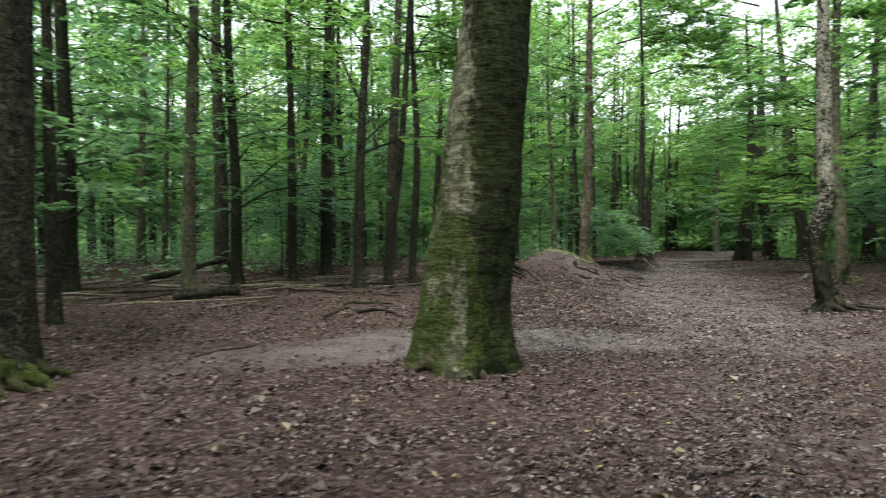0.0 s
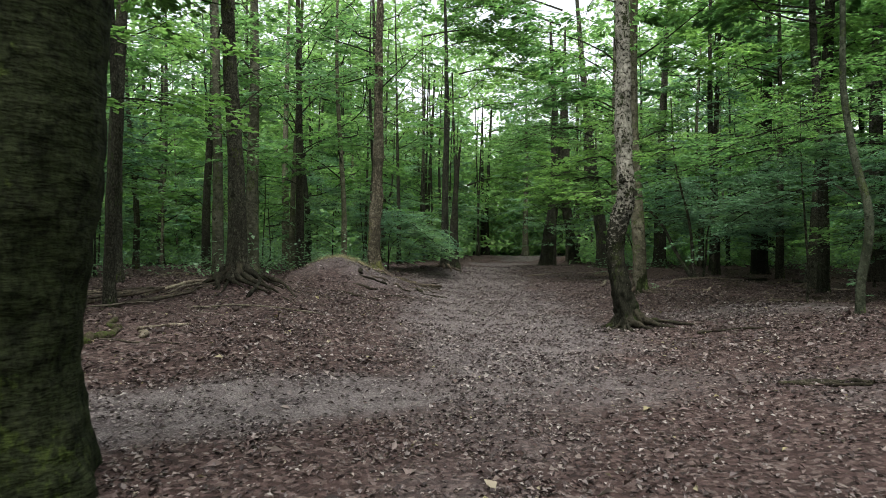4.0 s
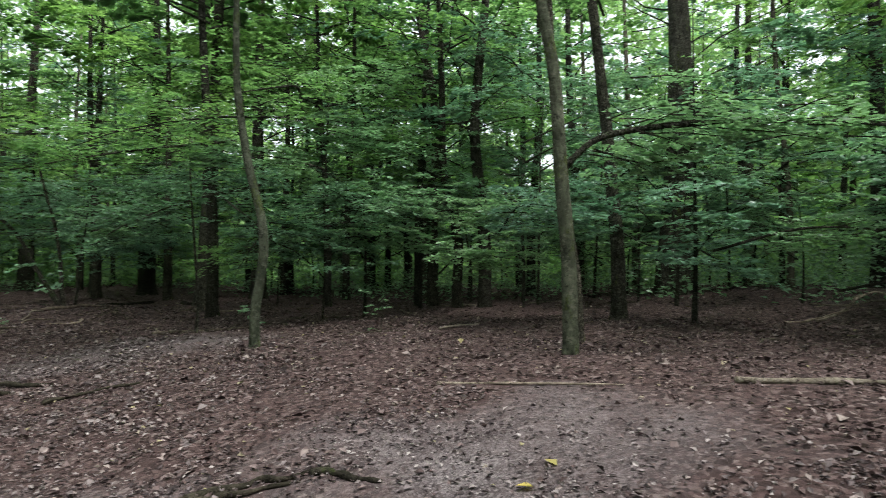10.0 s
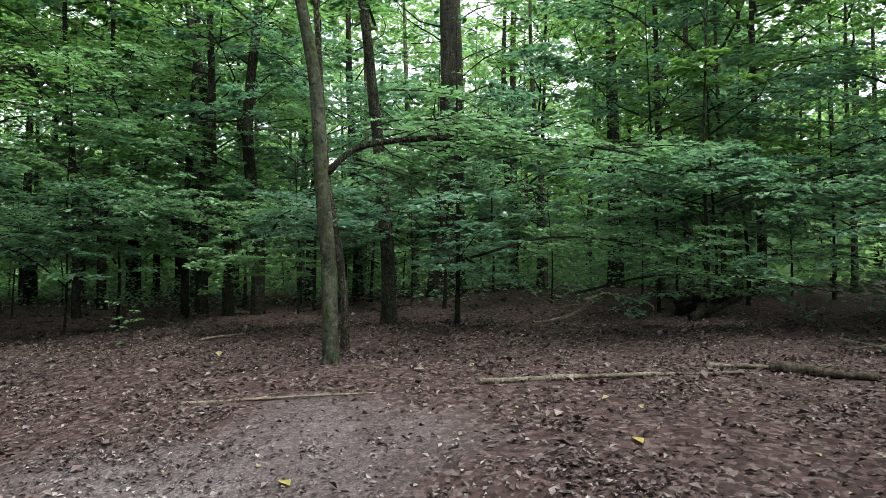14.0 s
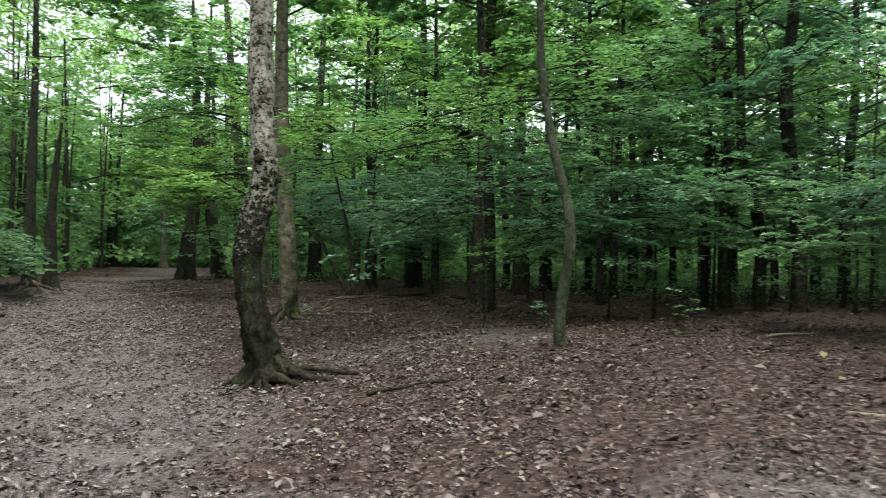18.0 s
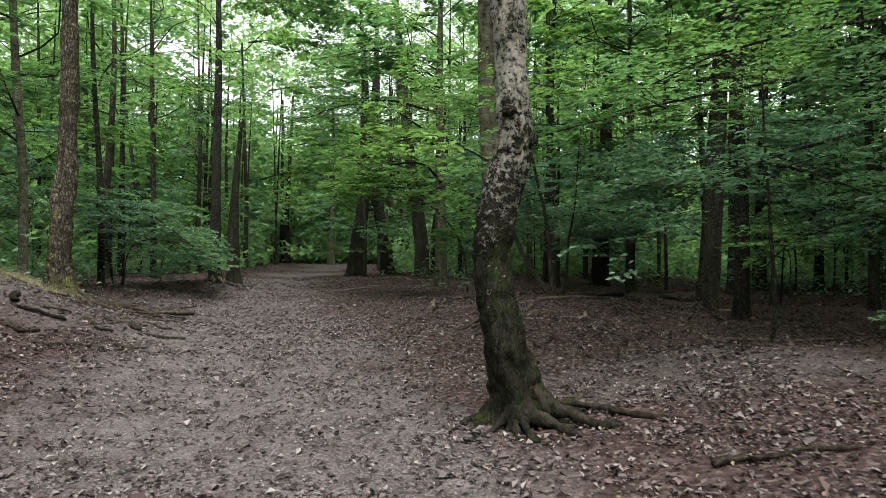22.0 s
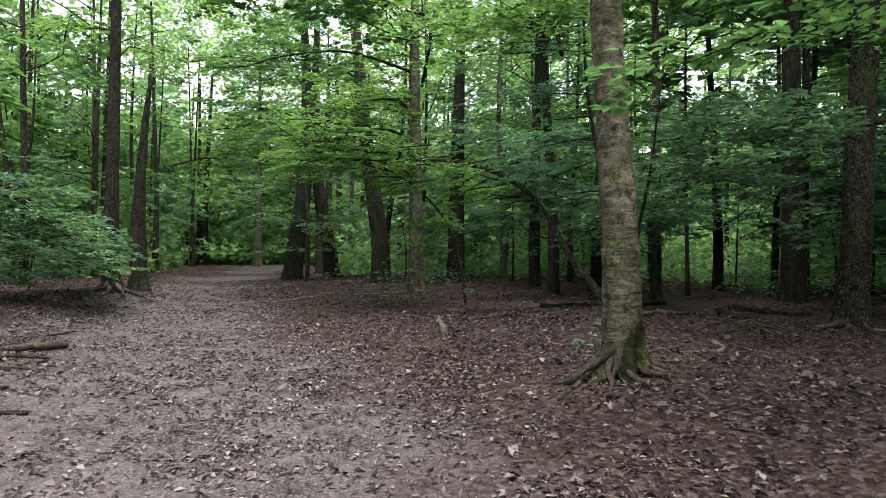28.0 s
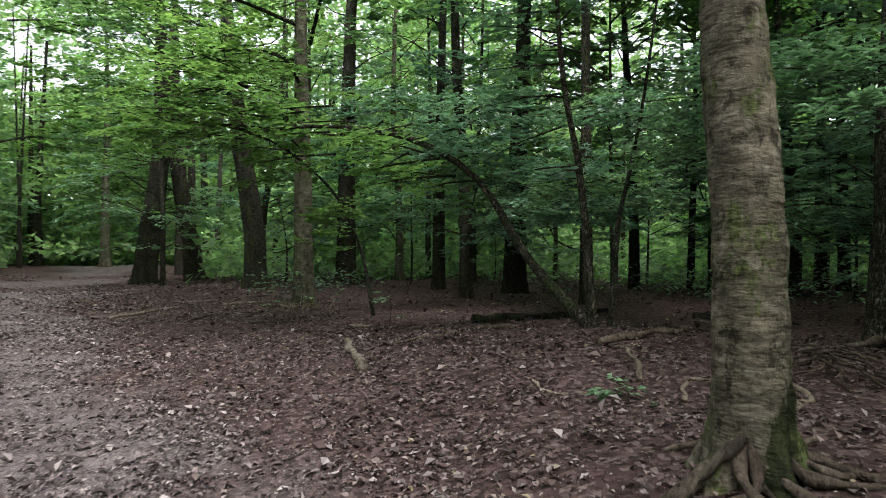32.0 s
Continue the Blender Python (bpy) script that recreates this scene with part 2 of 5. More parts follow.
    col = mixed(nodes, links, 1.0, col, var, 'MULTIPLY')
    links.new(col, bsdf.inputs["Base Color"])
    bsdf.inputs["Roughness"].default_value = 0.95
    bsdf.inputs["Specular IOR Level"].default_value = 0.06
    bumped(nodes, links, bsdf, height, 1.0, 0.08)
    return m


def leaf_material(name, top, low, glow, rough=0.5, clear=0.45, sheen=0.4):
    m, nodes, links, bsdf = material(name)
    geo = nodes.new("ShaderNodeNewGeometry")
    own = nodes.new("ShaderNodeObjectInfo")
    tint = ramp(nodes, links, own.outputs["Random"], [(0.0, (0.8, 0.85, 0.95)), (0.5, (1, 1, 0.95)), (1.0, (1.2, 1.12, 0.85))])
    col = ramp(nodes, links, geo.outputs["Random Per Island"], [(0.0, tuple(c * 0.5 for c in low)), (0.35, low), (0.7, top), (1.0, tuple(min(1, c * 1.6) for c in top))])
    links.new(mixed(nodes, links, 1.0, col, tint, 'MULTIPLY'), bsdf.inputs["Base Color"])
    bsdf.inputs["Roughness"].default_value = rough
    bsdf.inputs["Specular IOR Level"].default_value = sheen
    tr = nodes.new("ShaderNodeBsdfTranslucent")
    tcol = mixed(nodes, links, geo.outputs["Random Per Island"], tuple(c * 0.5 for c in glow), tuple(c * 1.1 for c in glow))
    links.new(mixed(nodes, links, 1.0, tcol, tint, 'MULTIPLY'), tr.inputs[0])
    mx = nodes.new("ShaderNodeMixShader")
    mx.inputs[0].default_value = clear
    links.new(bsdf.outputs[0], mx.inputs[1]), links.new(tr.outputs[0], mx.inputs[2])
    links.new(mx.outputs[0], nodes["Material Output"].inputs[0])
    return m


BARK = bark_material("rough_bark", (0.058, 0.057, 0.044), (0.25, 0.238, 0.188), (0.085, 0.105, 0.035), 0.56, cracks=34.0, lichen=(0.26, 0.255, 0.205))
BARK_DARK = bark_material("dark_bark", (0.041, 0.04, 0.031), (0.172, 0.164, 0.129), (0.05, 0.07, 0.03), 0.56, cracks=30.0, lichen=(0.17, 0.168, 0.135))
BEECH = bark_material("beech_bark", (0.066, 0.065, 0.046), (0.21, 0.202, 0.152), (0.07, 0.085, 0.034), 0.55, 5.0, lichen=(0.25, 0.243, 0.195), pits=0.4, moss_size=3.2, lichen_size=8, rings=True, ripple=0.35, along=0.7)
HORNBEAM = bark_material("hornbeam_bark", (0.043, 0.049, 0.033), (0.155, 0.168, 0.118), (0.06, 0.075, 0.028), 0.53, 5.0, lichen=(0.2, 0.2, 0.155), pits=0.4, moss_size=3.2, lichen_size=8, along=0.5)
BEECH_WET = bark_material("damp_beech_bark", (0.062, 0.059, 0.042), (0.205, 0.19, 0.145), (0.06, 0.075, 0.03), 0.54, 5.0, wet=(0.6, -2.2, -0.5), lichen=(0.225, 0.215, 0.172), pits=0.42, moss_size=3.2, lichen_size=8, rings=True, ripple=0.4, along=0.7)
# the right side is painted dark: damp bark together with its shade
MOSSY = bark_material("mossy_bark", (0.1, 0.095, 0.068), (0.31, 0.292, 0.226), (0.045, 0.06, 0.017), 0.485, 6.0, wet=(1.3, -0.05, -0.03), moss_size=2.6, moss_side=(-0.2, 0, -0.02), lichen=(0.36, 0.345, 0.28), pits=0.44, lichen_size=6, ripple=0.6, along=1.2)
# shade on the right of the lower trunk is painted in too
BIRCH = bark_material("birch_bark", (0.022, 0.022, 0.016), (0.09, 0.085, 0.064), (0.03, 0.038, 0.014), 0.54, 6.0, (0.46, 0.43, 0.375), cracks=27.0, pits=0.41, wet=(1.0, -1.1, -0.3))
MOTTLED = bark_material("mottled_bark", (0.1, 0.09, 0.068), (0.34, 0.305, 0.235), (0.13, 0.14, 0.05), 0.48, 9.0, cracks=22.0, lichen=(0.4, 0.38, 0.3), lichen_size=7, moss_side=(0, 0, -0.05), ripple=0.6)
MOSS_LOG = bark_material("mossy_log_bark", (0.05, 0.043, 0.03), (0.15, 0.125, 0.09), (0.05, 0.064, 0.02), 0.48, 9.0)
DEADWOOD = bark_material("dead_wood", (0.15, 0.125, 0.1), (0.42, 0.37, 0.3), None, fissure=14.0)
ROOTWOOD = bark_material("root_bark", (0.045, 0.037, 0.03), (0.2, 0.168, 0.135), (0.06, 0.075, 0.035), 0.6, 12.0)
ROOT_DARK = bark_material("dark_root_bark", (0.016, 0.015, 0.011), (0.075, 0.067, 0.051), (0.03, 0.038, 0.013), 0.6, 11.0)
LEAF = leaf_material("beech_leaf", (0.12, 0.226, 0.084), (0.071, 0.148, 0.063), (0.235, 0.46, 0.128), 0.45, 0.5, 0.5)
# cool skylight sheen is put into this base colour, bluer and paler than LEAF
LEAF_LOW = leaf_material("understory_leaf_sheen", (0.162, 0.277, 0.174), (0.104, 0.192, 0.121), (0.212, 0.425, 0.203), 0.38, 0.45, 1.0)
# distance haze is put into this leaf colour: paler and brighter
LEAF_HAZE = leaf_material("hazy_woodland_leaf", (0.19, 0.325, 0.163), (0.12, 0.222, 0.122), (0.37, 0.635, 0.262), 0.45, 0.52, 0.5)



def litter_material(name, tones):
    m, nodes, links, bsdf = material(name)
    geo = nodes.new("ShaderNodeNewGeometry")
    links.new(ramp(nodes, links, geo.outputs["Random Per Island"], tones), bsdf.inputs["Base Color"])
    bsdf.inputs["Roughness"].default_value = 0.65
    bsdf.inputs["Specular IOR Level"].default_value = 0.25
    return m


def ground_material():
    m, nodes, links, bsdf = material("forest_floor")
    big = noise_node(nodes, links, 0.45, 6, 0.6)
    mid = noise_node(nodes, links, 2.6, 7, 0.65)
    fine = noise_node(nodes, links, 26, 6, 0.7)
    grit = noise_node(nodes, links, 110, 3, 0.6)
    def flakes(scale):
        co = nodes.new("ShaderNodeTexCoord")
        warp = nodes.new("ShaderNodeVectorMath")
        warp.operation = 'MULTIPLY_ADD'
        links.new(noise_node(nodes, links, scale * 0.6, 3, 0.6, out="Color"), warp.inputs[0])
        warp.inputs[1].default_value = (1.2 / scale,) * 3
        links.new(co.outputs["Object"], warp.inputs[2])
        vor = nodes.new("ShaderNodeTexVoronoi")
        vor.inputs["Scale"].default_value = scale
        links.new(warp.outputs[0], vor.inputs["Vector"])
        tone = nodes.new("ShaderNodeSeparateColor")
        links.new(vor.outputs["Color"], tone.inputs[0])
        return tone.outputs[0], vor.outputs["Distance"]
    cell, edge = flakes(21)
    small, _ = flakes(55)
    soil = mixed(nodes, links, ramp(nodes, links, mixed(nodes, links, 0.35, mid, fine), [(0.4, (0, 0, 0)), (0.6, (1, 1, 1))]), (0.06512, 0.05104, 0.0528), (0.2068, 0.1778, 0.176))
    soil = mixed(nodes, links, ramp(nodes, links, grit, [(0.38, (0.1, 0.1, 0.1)), (0.6, (1, 1, 1))]), (0.045, 0.036, 0.036), soil)
    soil = mixed(nodes, links, ramp(nodes, links, small, [(0.72, (0, 0, 0)), (0.8, (0.45, 0.45, 0.45))]), soil, (0.27, 0.238, 0.234))
    litter = ramp(nodes, links, cell, [(0.0, (0.0264, 0.01848, 0.0176)), (0.35, (0.0572, 0.03608, 0.03344)), (0.7, (0.0968, 0.06336, 0.05896)), (0.9, (0.1408, 0.1038, 0.0968)), (1.0, (0.1936, 0.154, 0.1426))])
    litter = mixed(nodes, links, ramp(nodes, links, fine, [(0.3, (0.2, 0.2, 0.2)), (0.6, (1, 1, 1))]), (0.03, 0.021, 0.019), litter)
    bare = nodes.new("ShaderNodeAttribute")
    bare.attribute_name = "bare"
    add = nodes.new("ShaderNodeMath")
    add.operation = 'ADD'
    links.new(bare.outputs["Fac"], add.inputs[0])
    links.new(ramp(nodes, links, big, [(0.3, (0, 0, 0)), (0.7, (0.5, 0.5, 0.5))]), add.inputs[1])
    mask = ramp(nodes, links, add.outputs[0], [(0.45, (0, 0, 0)), (0.95, (1, 1, 1))])
    links.new(mixed(nodes, links, mask, litter, soil), bsdf.inputs["Base Color"])
    bsdf.inputs["Roughness"].default_value = 0.92
    bsdf.inputs["Specular IOR Level"].default_value = 0.1
    mixh = mixed(nodes, links, 0.5, fine, cell)
    bumped(nodes, links, bsdf, mixh, 0.9, 0.045)
    return m


LITTER = litter_material("beech_litter", [(0.0, (0.01936, 0.01276, 0.01214)), (0.35, (0.05016, 0.03168, 0.02904)), (0.62, (0.09328, 0.06248, 0.05808)), (0.85, (0.1452, 0.1074, 0.1003)), (0.975, (0.2552, 0.2112, 0.1936)), (1.0, (0.2464, 0.22, 0.1056))])
PALE_LITTER = litter_material("trodden_litter", [(0.0, (0.02464, 0.0176, 0.0176)), (0.35, (0.066, 0.0484, 0.04752)), (0.65, (0.1408, 0.1144, 0.1126)), (0.88, (0.22, 0.1866, 0.1795)), (1.0, (0.3344, 0.2992, 0.2816))])
FLOOR = ground_material()
STRAW = litter_material("dry_straw", [(0.0, (0.16, 0.15, 0.07)), (1.0, (0.42, 0.38, 0.24))])
YELLOW = leaf_material("yellow_leaf", (0.5, 0.42, 0.12), (0.42, 0.33, 0.1), (0.4, 0.35, 0.1))

# ---- the lie of the land ----
PATH_Y = (-60, 0, 6, 11, 16, 20, 26, 36, 44, 52, 77, 130)
PATH_X = (-20, 1.5, 3.6, 5.5, 7.0, 8.0, 9.6, 13.0, 17.0, 21.5, 33, 60)
PATH_Z = (0.3, 0.0, -0.06, -0.17, -0.18, -0.18, -0.12, 0.2, 0.22, 0.25, 0.3, 0.4)
MOUNDS = ((-1.45, 11.6, 0.13, 0.45), (4.5, 24.45, 0.4, 0.85), (5.6, 24.6, 0.2, 1.6), (3.7, 24.3, 0.26, 0.7), (5.0, 23.2, 0.22, 0.55), (4.1, 23.6, 0.16, 0.4), (5.9, 23.5, 0.14, 0.35), (1.4, 17.7, 0.38, 0.85), (10.2, 34.2, 0.3, 1.0), (12.2, 19.6, 0.17, 0.9), (15.7, 22.6, 0.3, 1.6), (-2.5, 22, 0.2, 2.5), (24, 4, 0.35, 4.0), (27, 62.5, 0.35, 3.5))


def off_path(x, y):
    return x - np.interp(y, PATH_Y, PATH_X)


def land(x, y):
    """Height of the ground."""
    x, y = np.asarray(x, float), np.asarray(y, float)
    d = off_path(x, y)
    z = np.interp(y, PATH_Y, PATH_Z)
    z = z + np.interp(y, (8, 12, 15, 20, 30, 50), (0.62, 0.6, 0.48, 0.42, 0.18, 0.15)) * smooth(0, 7, d)
    z = z + np.interp(y, (6, 10, 14, 20, 30, 40), (0.1, 0.3, 0.58, 0.68, 0.62, 0.3)) * smooth(0.5, 6, -d)
    for mx, my, amp, r in MOUNDS:
        z = z + amp * np.exp(-((x - mx) ** 2 + (y - my) ** 2) / (2 * r * r))
    calm = 0.35 + 0.65 * smooth(1.5, 6, np.abs(d))
    z = z + calm * (0.035 * np.sin(1.3 * x + 0.7 * y) * np.sin(0.9 * y - 0.5 * x + 1) + 0.018 * np.sin(3.1 * x - 1.2 * y) * np.sin(2.7 * y + 0.6 * x))
    return z


def axis(lo, hi, a, b, fine, mid):
    inner = np.arange(lo, hi, fine)
    left = np.arange(a, lo, mid)
    right = np.arange(hi, b, mid)
    out = b + mid * 1.6 ** np.arange(1, 14)
    out2 = a - mid * 1.6 ** np.arange(1, 14)
    return np.concatenate([out2[::-1], left, inner, right, out])


gx, gy = axis(-6, 19, -28, 42, 0.2, 0.7), axis(-3, 38, -16, 85, 0.2, 0.9)
X, Y = np.meshgrid(gx, gy)
Z = land(X, Y)
near = (X > -6) & (X < 19) & (Y > -3) & (Y < 38)
rng = np.random.default_rng(3)
Z = Z + np.where(near, rng.normal(0, 0.006, Z.shape), 0)
idx = np.arange(X.size).reshape(X.shape)
quads = np.stack([idx[:-1, :-1], idx[:-1, 1:], idx[1:, 1:], idx[1:, :-1]], -1).reshape(-1, 4)
ground_mesh = mesh_of("ground", np.stack([X, Y, Z], -1).reshape(-1, 3), quads, FLOOR)


def drift(x, y):
    """Slow unevenness between -1 and 1."""
    return 0.6 * np.sin(0.9 * x + 1.6 * np.sin(0.6 * y)) * np.sin(0.8 * y + 1.5 * np.sin(0.7 * x)) + 0.4 * np.sin(2.6 * x + 1.3 * np.sin(2.1 * y)) * np.sin(2.3 * y + 1.4 * np.sin(1.9 * x))


def bareness(x, y):
    """1 on the trodden path, 0 under deep litter."""
    d = off_path(x, y)
    u = drift(x, y)
    trodden = (1 - smooth(0.6, 3.6, np.abs(d + 0.3) + 0.9 * u)) * (0.22 + 0.68 * smooth(7, 15, y))
    spur = (1 - smooth(0.3, 1.7, np.abs((y - 10.2) - 0.42 * (x - 2)) + 0.4 * u)) * smooth(7, 3, x) * smooth(-5, 0, x) * 0.85
    side = (1 - smooth(0.4, 2.2, np.hypot((x - 8.6) / 1.6, (y - 7.4) / 1.2) + 1.0 * u)) * 0.6
    far_side = (1 - smooth(0.5, 2.1, np.abs((y - 15.1) + 0.55 * (x - 11)) + 0.5 * u)) * smooth(9, 10, x) * smooth(15.5, 12.5, x) * 0.5
    hill = np.exp(-((x - 4.9) ** 2 + (y - 24.0) ** 2) / 4.0) * 0.75
    sand = np.exp(-((x - 26.5) ** 2 + (y - 61.5) ** 2) / 12.0)
    # dark humus bands across the far path, their shade put into the ground colour
    humus_shade = np.exp(-((y - 43.5 - 0.2 * (x - 16)) / 1.5) ** 2) + np.exp(-((y - 52) / 2.5) ** 2)
    return np.clip(np.maximum.reduce([trodden * (1 - 0.75 * humus_shade), spur, side, far_side, hill, sand]), 0, 1)


bare = ground_mesh.attributes.new("bare", 'FLOAT', 'POINT')
bare.data.foreach_set("value", bareness(X, Y).ravel().astype(np.float32))
ground = tagged(new("ground", ground_mesh), "trodden sandy forest floor with brown leaf litter", "ground", kind="structure")


# ---- leaves ----
def leaf_quads(at, heading, length, width, tilt, roll, fold=0.18):
    """Small folded leaves: place (n,3), heading (radians in plan), tilt (nose up), roll."""
    n = len(at)
    ch, sh, ct, st = np.cos(heading), np.sin(heading), np.cos(tilt), np.sin(tilt)
    f = np.stack([ch * ct, sh * ct, st], 1)
    s0 = np.stack([-sh, ch, np.zeros(n)], 1)
    u0 = np.cross(f, s0)
    s = s0 * np.cos(roll)[:, None] + u0 * np.sin(roll)[:, None]
    u = np.cross(f, s)
    L, W = length[:, None], width[:, None]
    mid = at + f * L * 0.45
    v = np.stack([at, mid + s * W * 0.5 + u * W * fold, at + f * L, mid - s * W * 0.5 + u * W * fold], 1)
    return v.reshape(-1, 3)


def quads_for(n):
    return np.arange(4 * n).reshape(n, 4)


def sprays(origin, heading, length, rise, droop, leaves, leaf, rng, fan=0.42):
    """Flat sprays of leaves on thin twigs, as beech and maple hold them. Returns leaf vertices and twig lines."""
    n = len(origin)
    k = leaves
    s = np.sqrt(rng.uniform(0.02, 1.0, (n, k)))
    w = fan * length[:, None] * np.minimum(1, 1.6 * (1.06 - s)) * np.minimum(1, 0.35 + s)
    lat = rng.uniform(-1, 1, (n, k)) * w
    out = s * length[:, None]
    z = rise[:, None] * out - droop[:, None] * out ** 2 - 0.07 * np.abs(lat) + rng.normal(0, 0.016, (n, k)) * length[:, None]
    c, si = np.cos(heading)[:, None], np.sin(heading)[:, None]
    p = np.stack([origin[:, None, 0] + out * c - lat * si, origin[:, None, 1] + out * si + lat * c, origin[:, None, 2] + z], -1).reshape(-1, 3)
    hd = (heading[:, None] + np.sign(lat) * rng.uniform(0.2, 1.1, (n, k))).ravel()
    m = n * k
    size = leaf * rng.uniform(0.7, 1.3, m)
    v = leaf_quads(p, hd, size, size * 0.74, rng.normal(-0.14, 0.17, m), rng.normal(0, 0.2, m))
    t = np.linspace(0, 0.9, 3)
    tx = t[None, :] * length[:, None]
    tz = rise[:, None] * tx - droop[:, None] * tx ** 2 - 0.01
    lines = np.stack([origin[:, None, 0] + tx * c, origin[:, None, 1] + tx * si, origin[:, None, 2] + tz], -1)
    return v, lines


def twigs(lines, r0):
    """Thin three-sided twigs along many lines at once."""
    n, k, _ = lines.shape
    r = r0 * np.linspace(1, 0.25, k)
    a = np.array([0, 2.094, 4.189])
    d = lines[:, -1, :2] - lines[:, 0, :2]
    d = d / (np.linalg.norm(d, axis=1)[:, None] + 1e-9)
    side = np.stack([-d[:, 1], d[:, 0], np.zeros(n)], 1)
    v = lines[:, :, None, :] + r[None, :, None, None] * (np.cos(a)[None, None, :, None] * side[:, None, None, :] + np.sin(a)[None, None, :, None] * np.array([0, 0, 1.0]))
    base = (np.arange(n) * k * 3)[:, None, None]
    i = np.arange(k - 1)[None, :, None] * 3
    j = np.arange(3)[None, None, :]
    j2 = (j + 1) % 3
    f = np.stack([base + i + j, base + i + j2, base + i + 3 + j2, base + i + 3 + j], -1).reshape(-1, 4)
    return v.reshape(-1, 3), f


def crown_meshes(name, low, high, reach, count, leaves, leaf, material, wood, seed, twig=True, top=0.4):
    """A crown round a trunk at the origin: leaf mesh and branch mesh. Sprays reach out in layers, wider below the top."""
    rng = np.random.default_rng(seed)
    limb_n = max(6, count // 9)
    lines, tips = [], []
    for i in range(limb_n):
        h = low + (high - low) * ((i + rng.uniform(0, 0.9)) / limb_n) ** 1.25
        part_up = (h - low) / (high - low)
        r = reach * (0.75 + 0.5 * math.sin(math.pi * min(1, part_up * 0.8 + 0.2))) * (1 - 0.55 * part_up ** 3) * rng.uniform(0.6, 1.15)
        a = rng.uniform(0, 2 * math.pi) if i else 0.3
        bend, up = rng.normal(0, 0.6), rng.uniform(0.3, 1.0)
        pts = [(r * t * math.cos(a + bend * t), r * t * math.sin(a + bend * t), h + up * r * t * (1 - 0.45 * t)) for t in (0, 0.3, 0.65, 1)]
        pts = [pts[0], *[tuple(np.array(q) + rng.normal(0, 0.06 * r, 3)) for q in pts[1:]]]
        lines.append(catmull(pts, 7))
        for _ in range(max(1, count // limb_n)):
            t = rng.uniform(0.25, 1.0)
            k = min(6, int(t * 6))
            tips.append((*(lines[-1][k] + rng.normal(0, 0.12, 3)), a + bend * t + rng.normal(0, 0.75)))
    tips = np.array(tips)
    tips = tips[rng.uniform(0, 1, len(tips)) < np.interp(tips[:, 2], (6.2, 10.0), (1.0, top))]
    n = len(tips)
    length = rng.uniform(0.7, 1.7, n) * (0.6 + 0.15 * reach)
    v, lines2 = sprays(tips[:, :3], tips[:, 3], length, rng.normal(0.05, 0.12, n), rng.uniform(0.05, 0.2, n), leaves, leaf, rng)
    leaf_me = mesh_of(name + "_leaves", v, quads_for(len(v) // 4), material, False)
    limbs = [tube(l, np.linspace(0.026, 0.005, 7) * (0.5 + 0.2 * reach), 4, close=False) for l in lines]
    if twig:
        limbs.append(twigs(lines2, 0.008))
    bv, bf = joined(limbs)
    return leaf_me, mesh_of(name + "_branches", bv, bf, wood)


# ---- trees ----
def shift(yaw, side):
    """A sideways shift, as seen by someone facing that way."""
    return side * math.cos(radians(yaw)), side * math.sin(radians(yaw))


PLACED = []


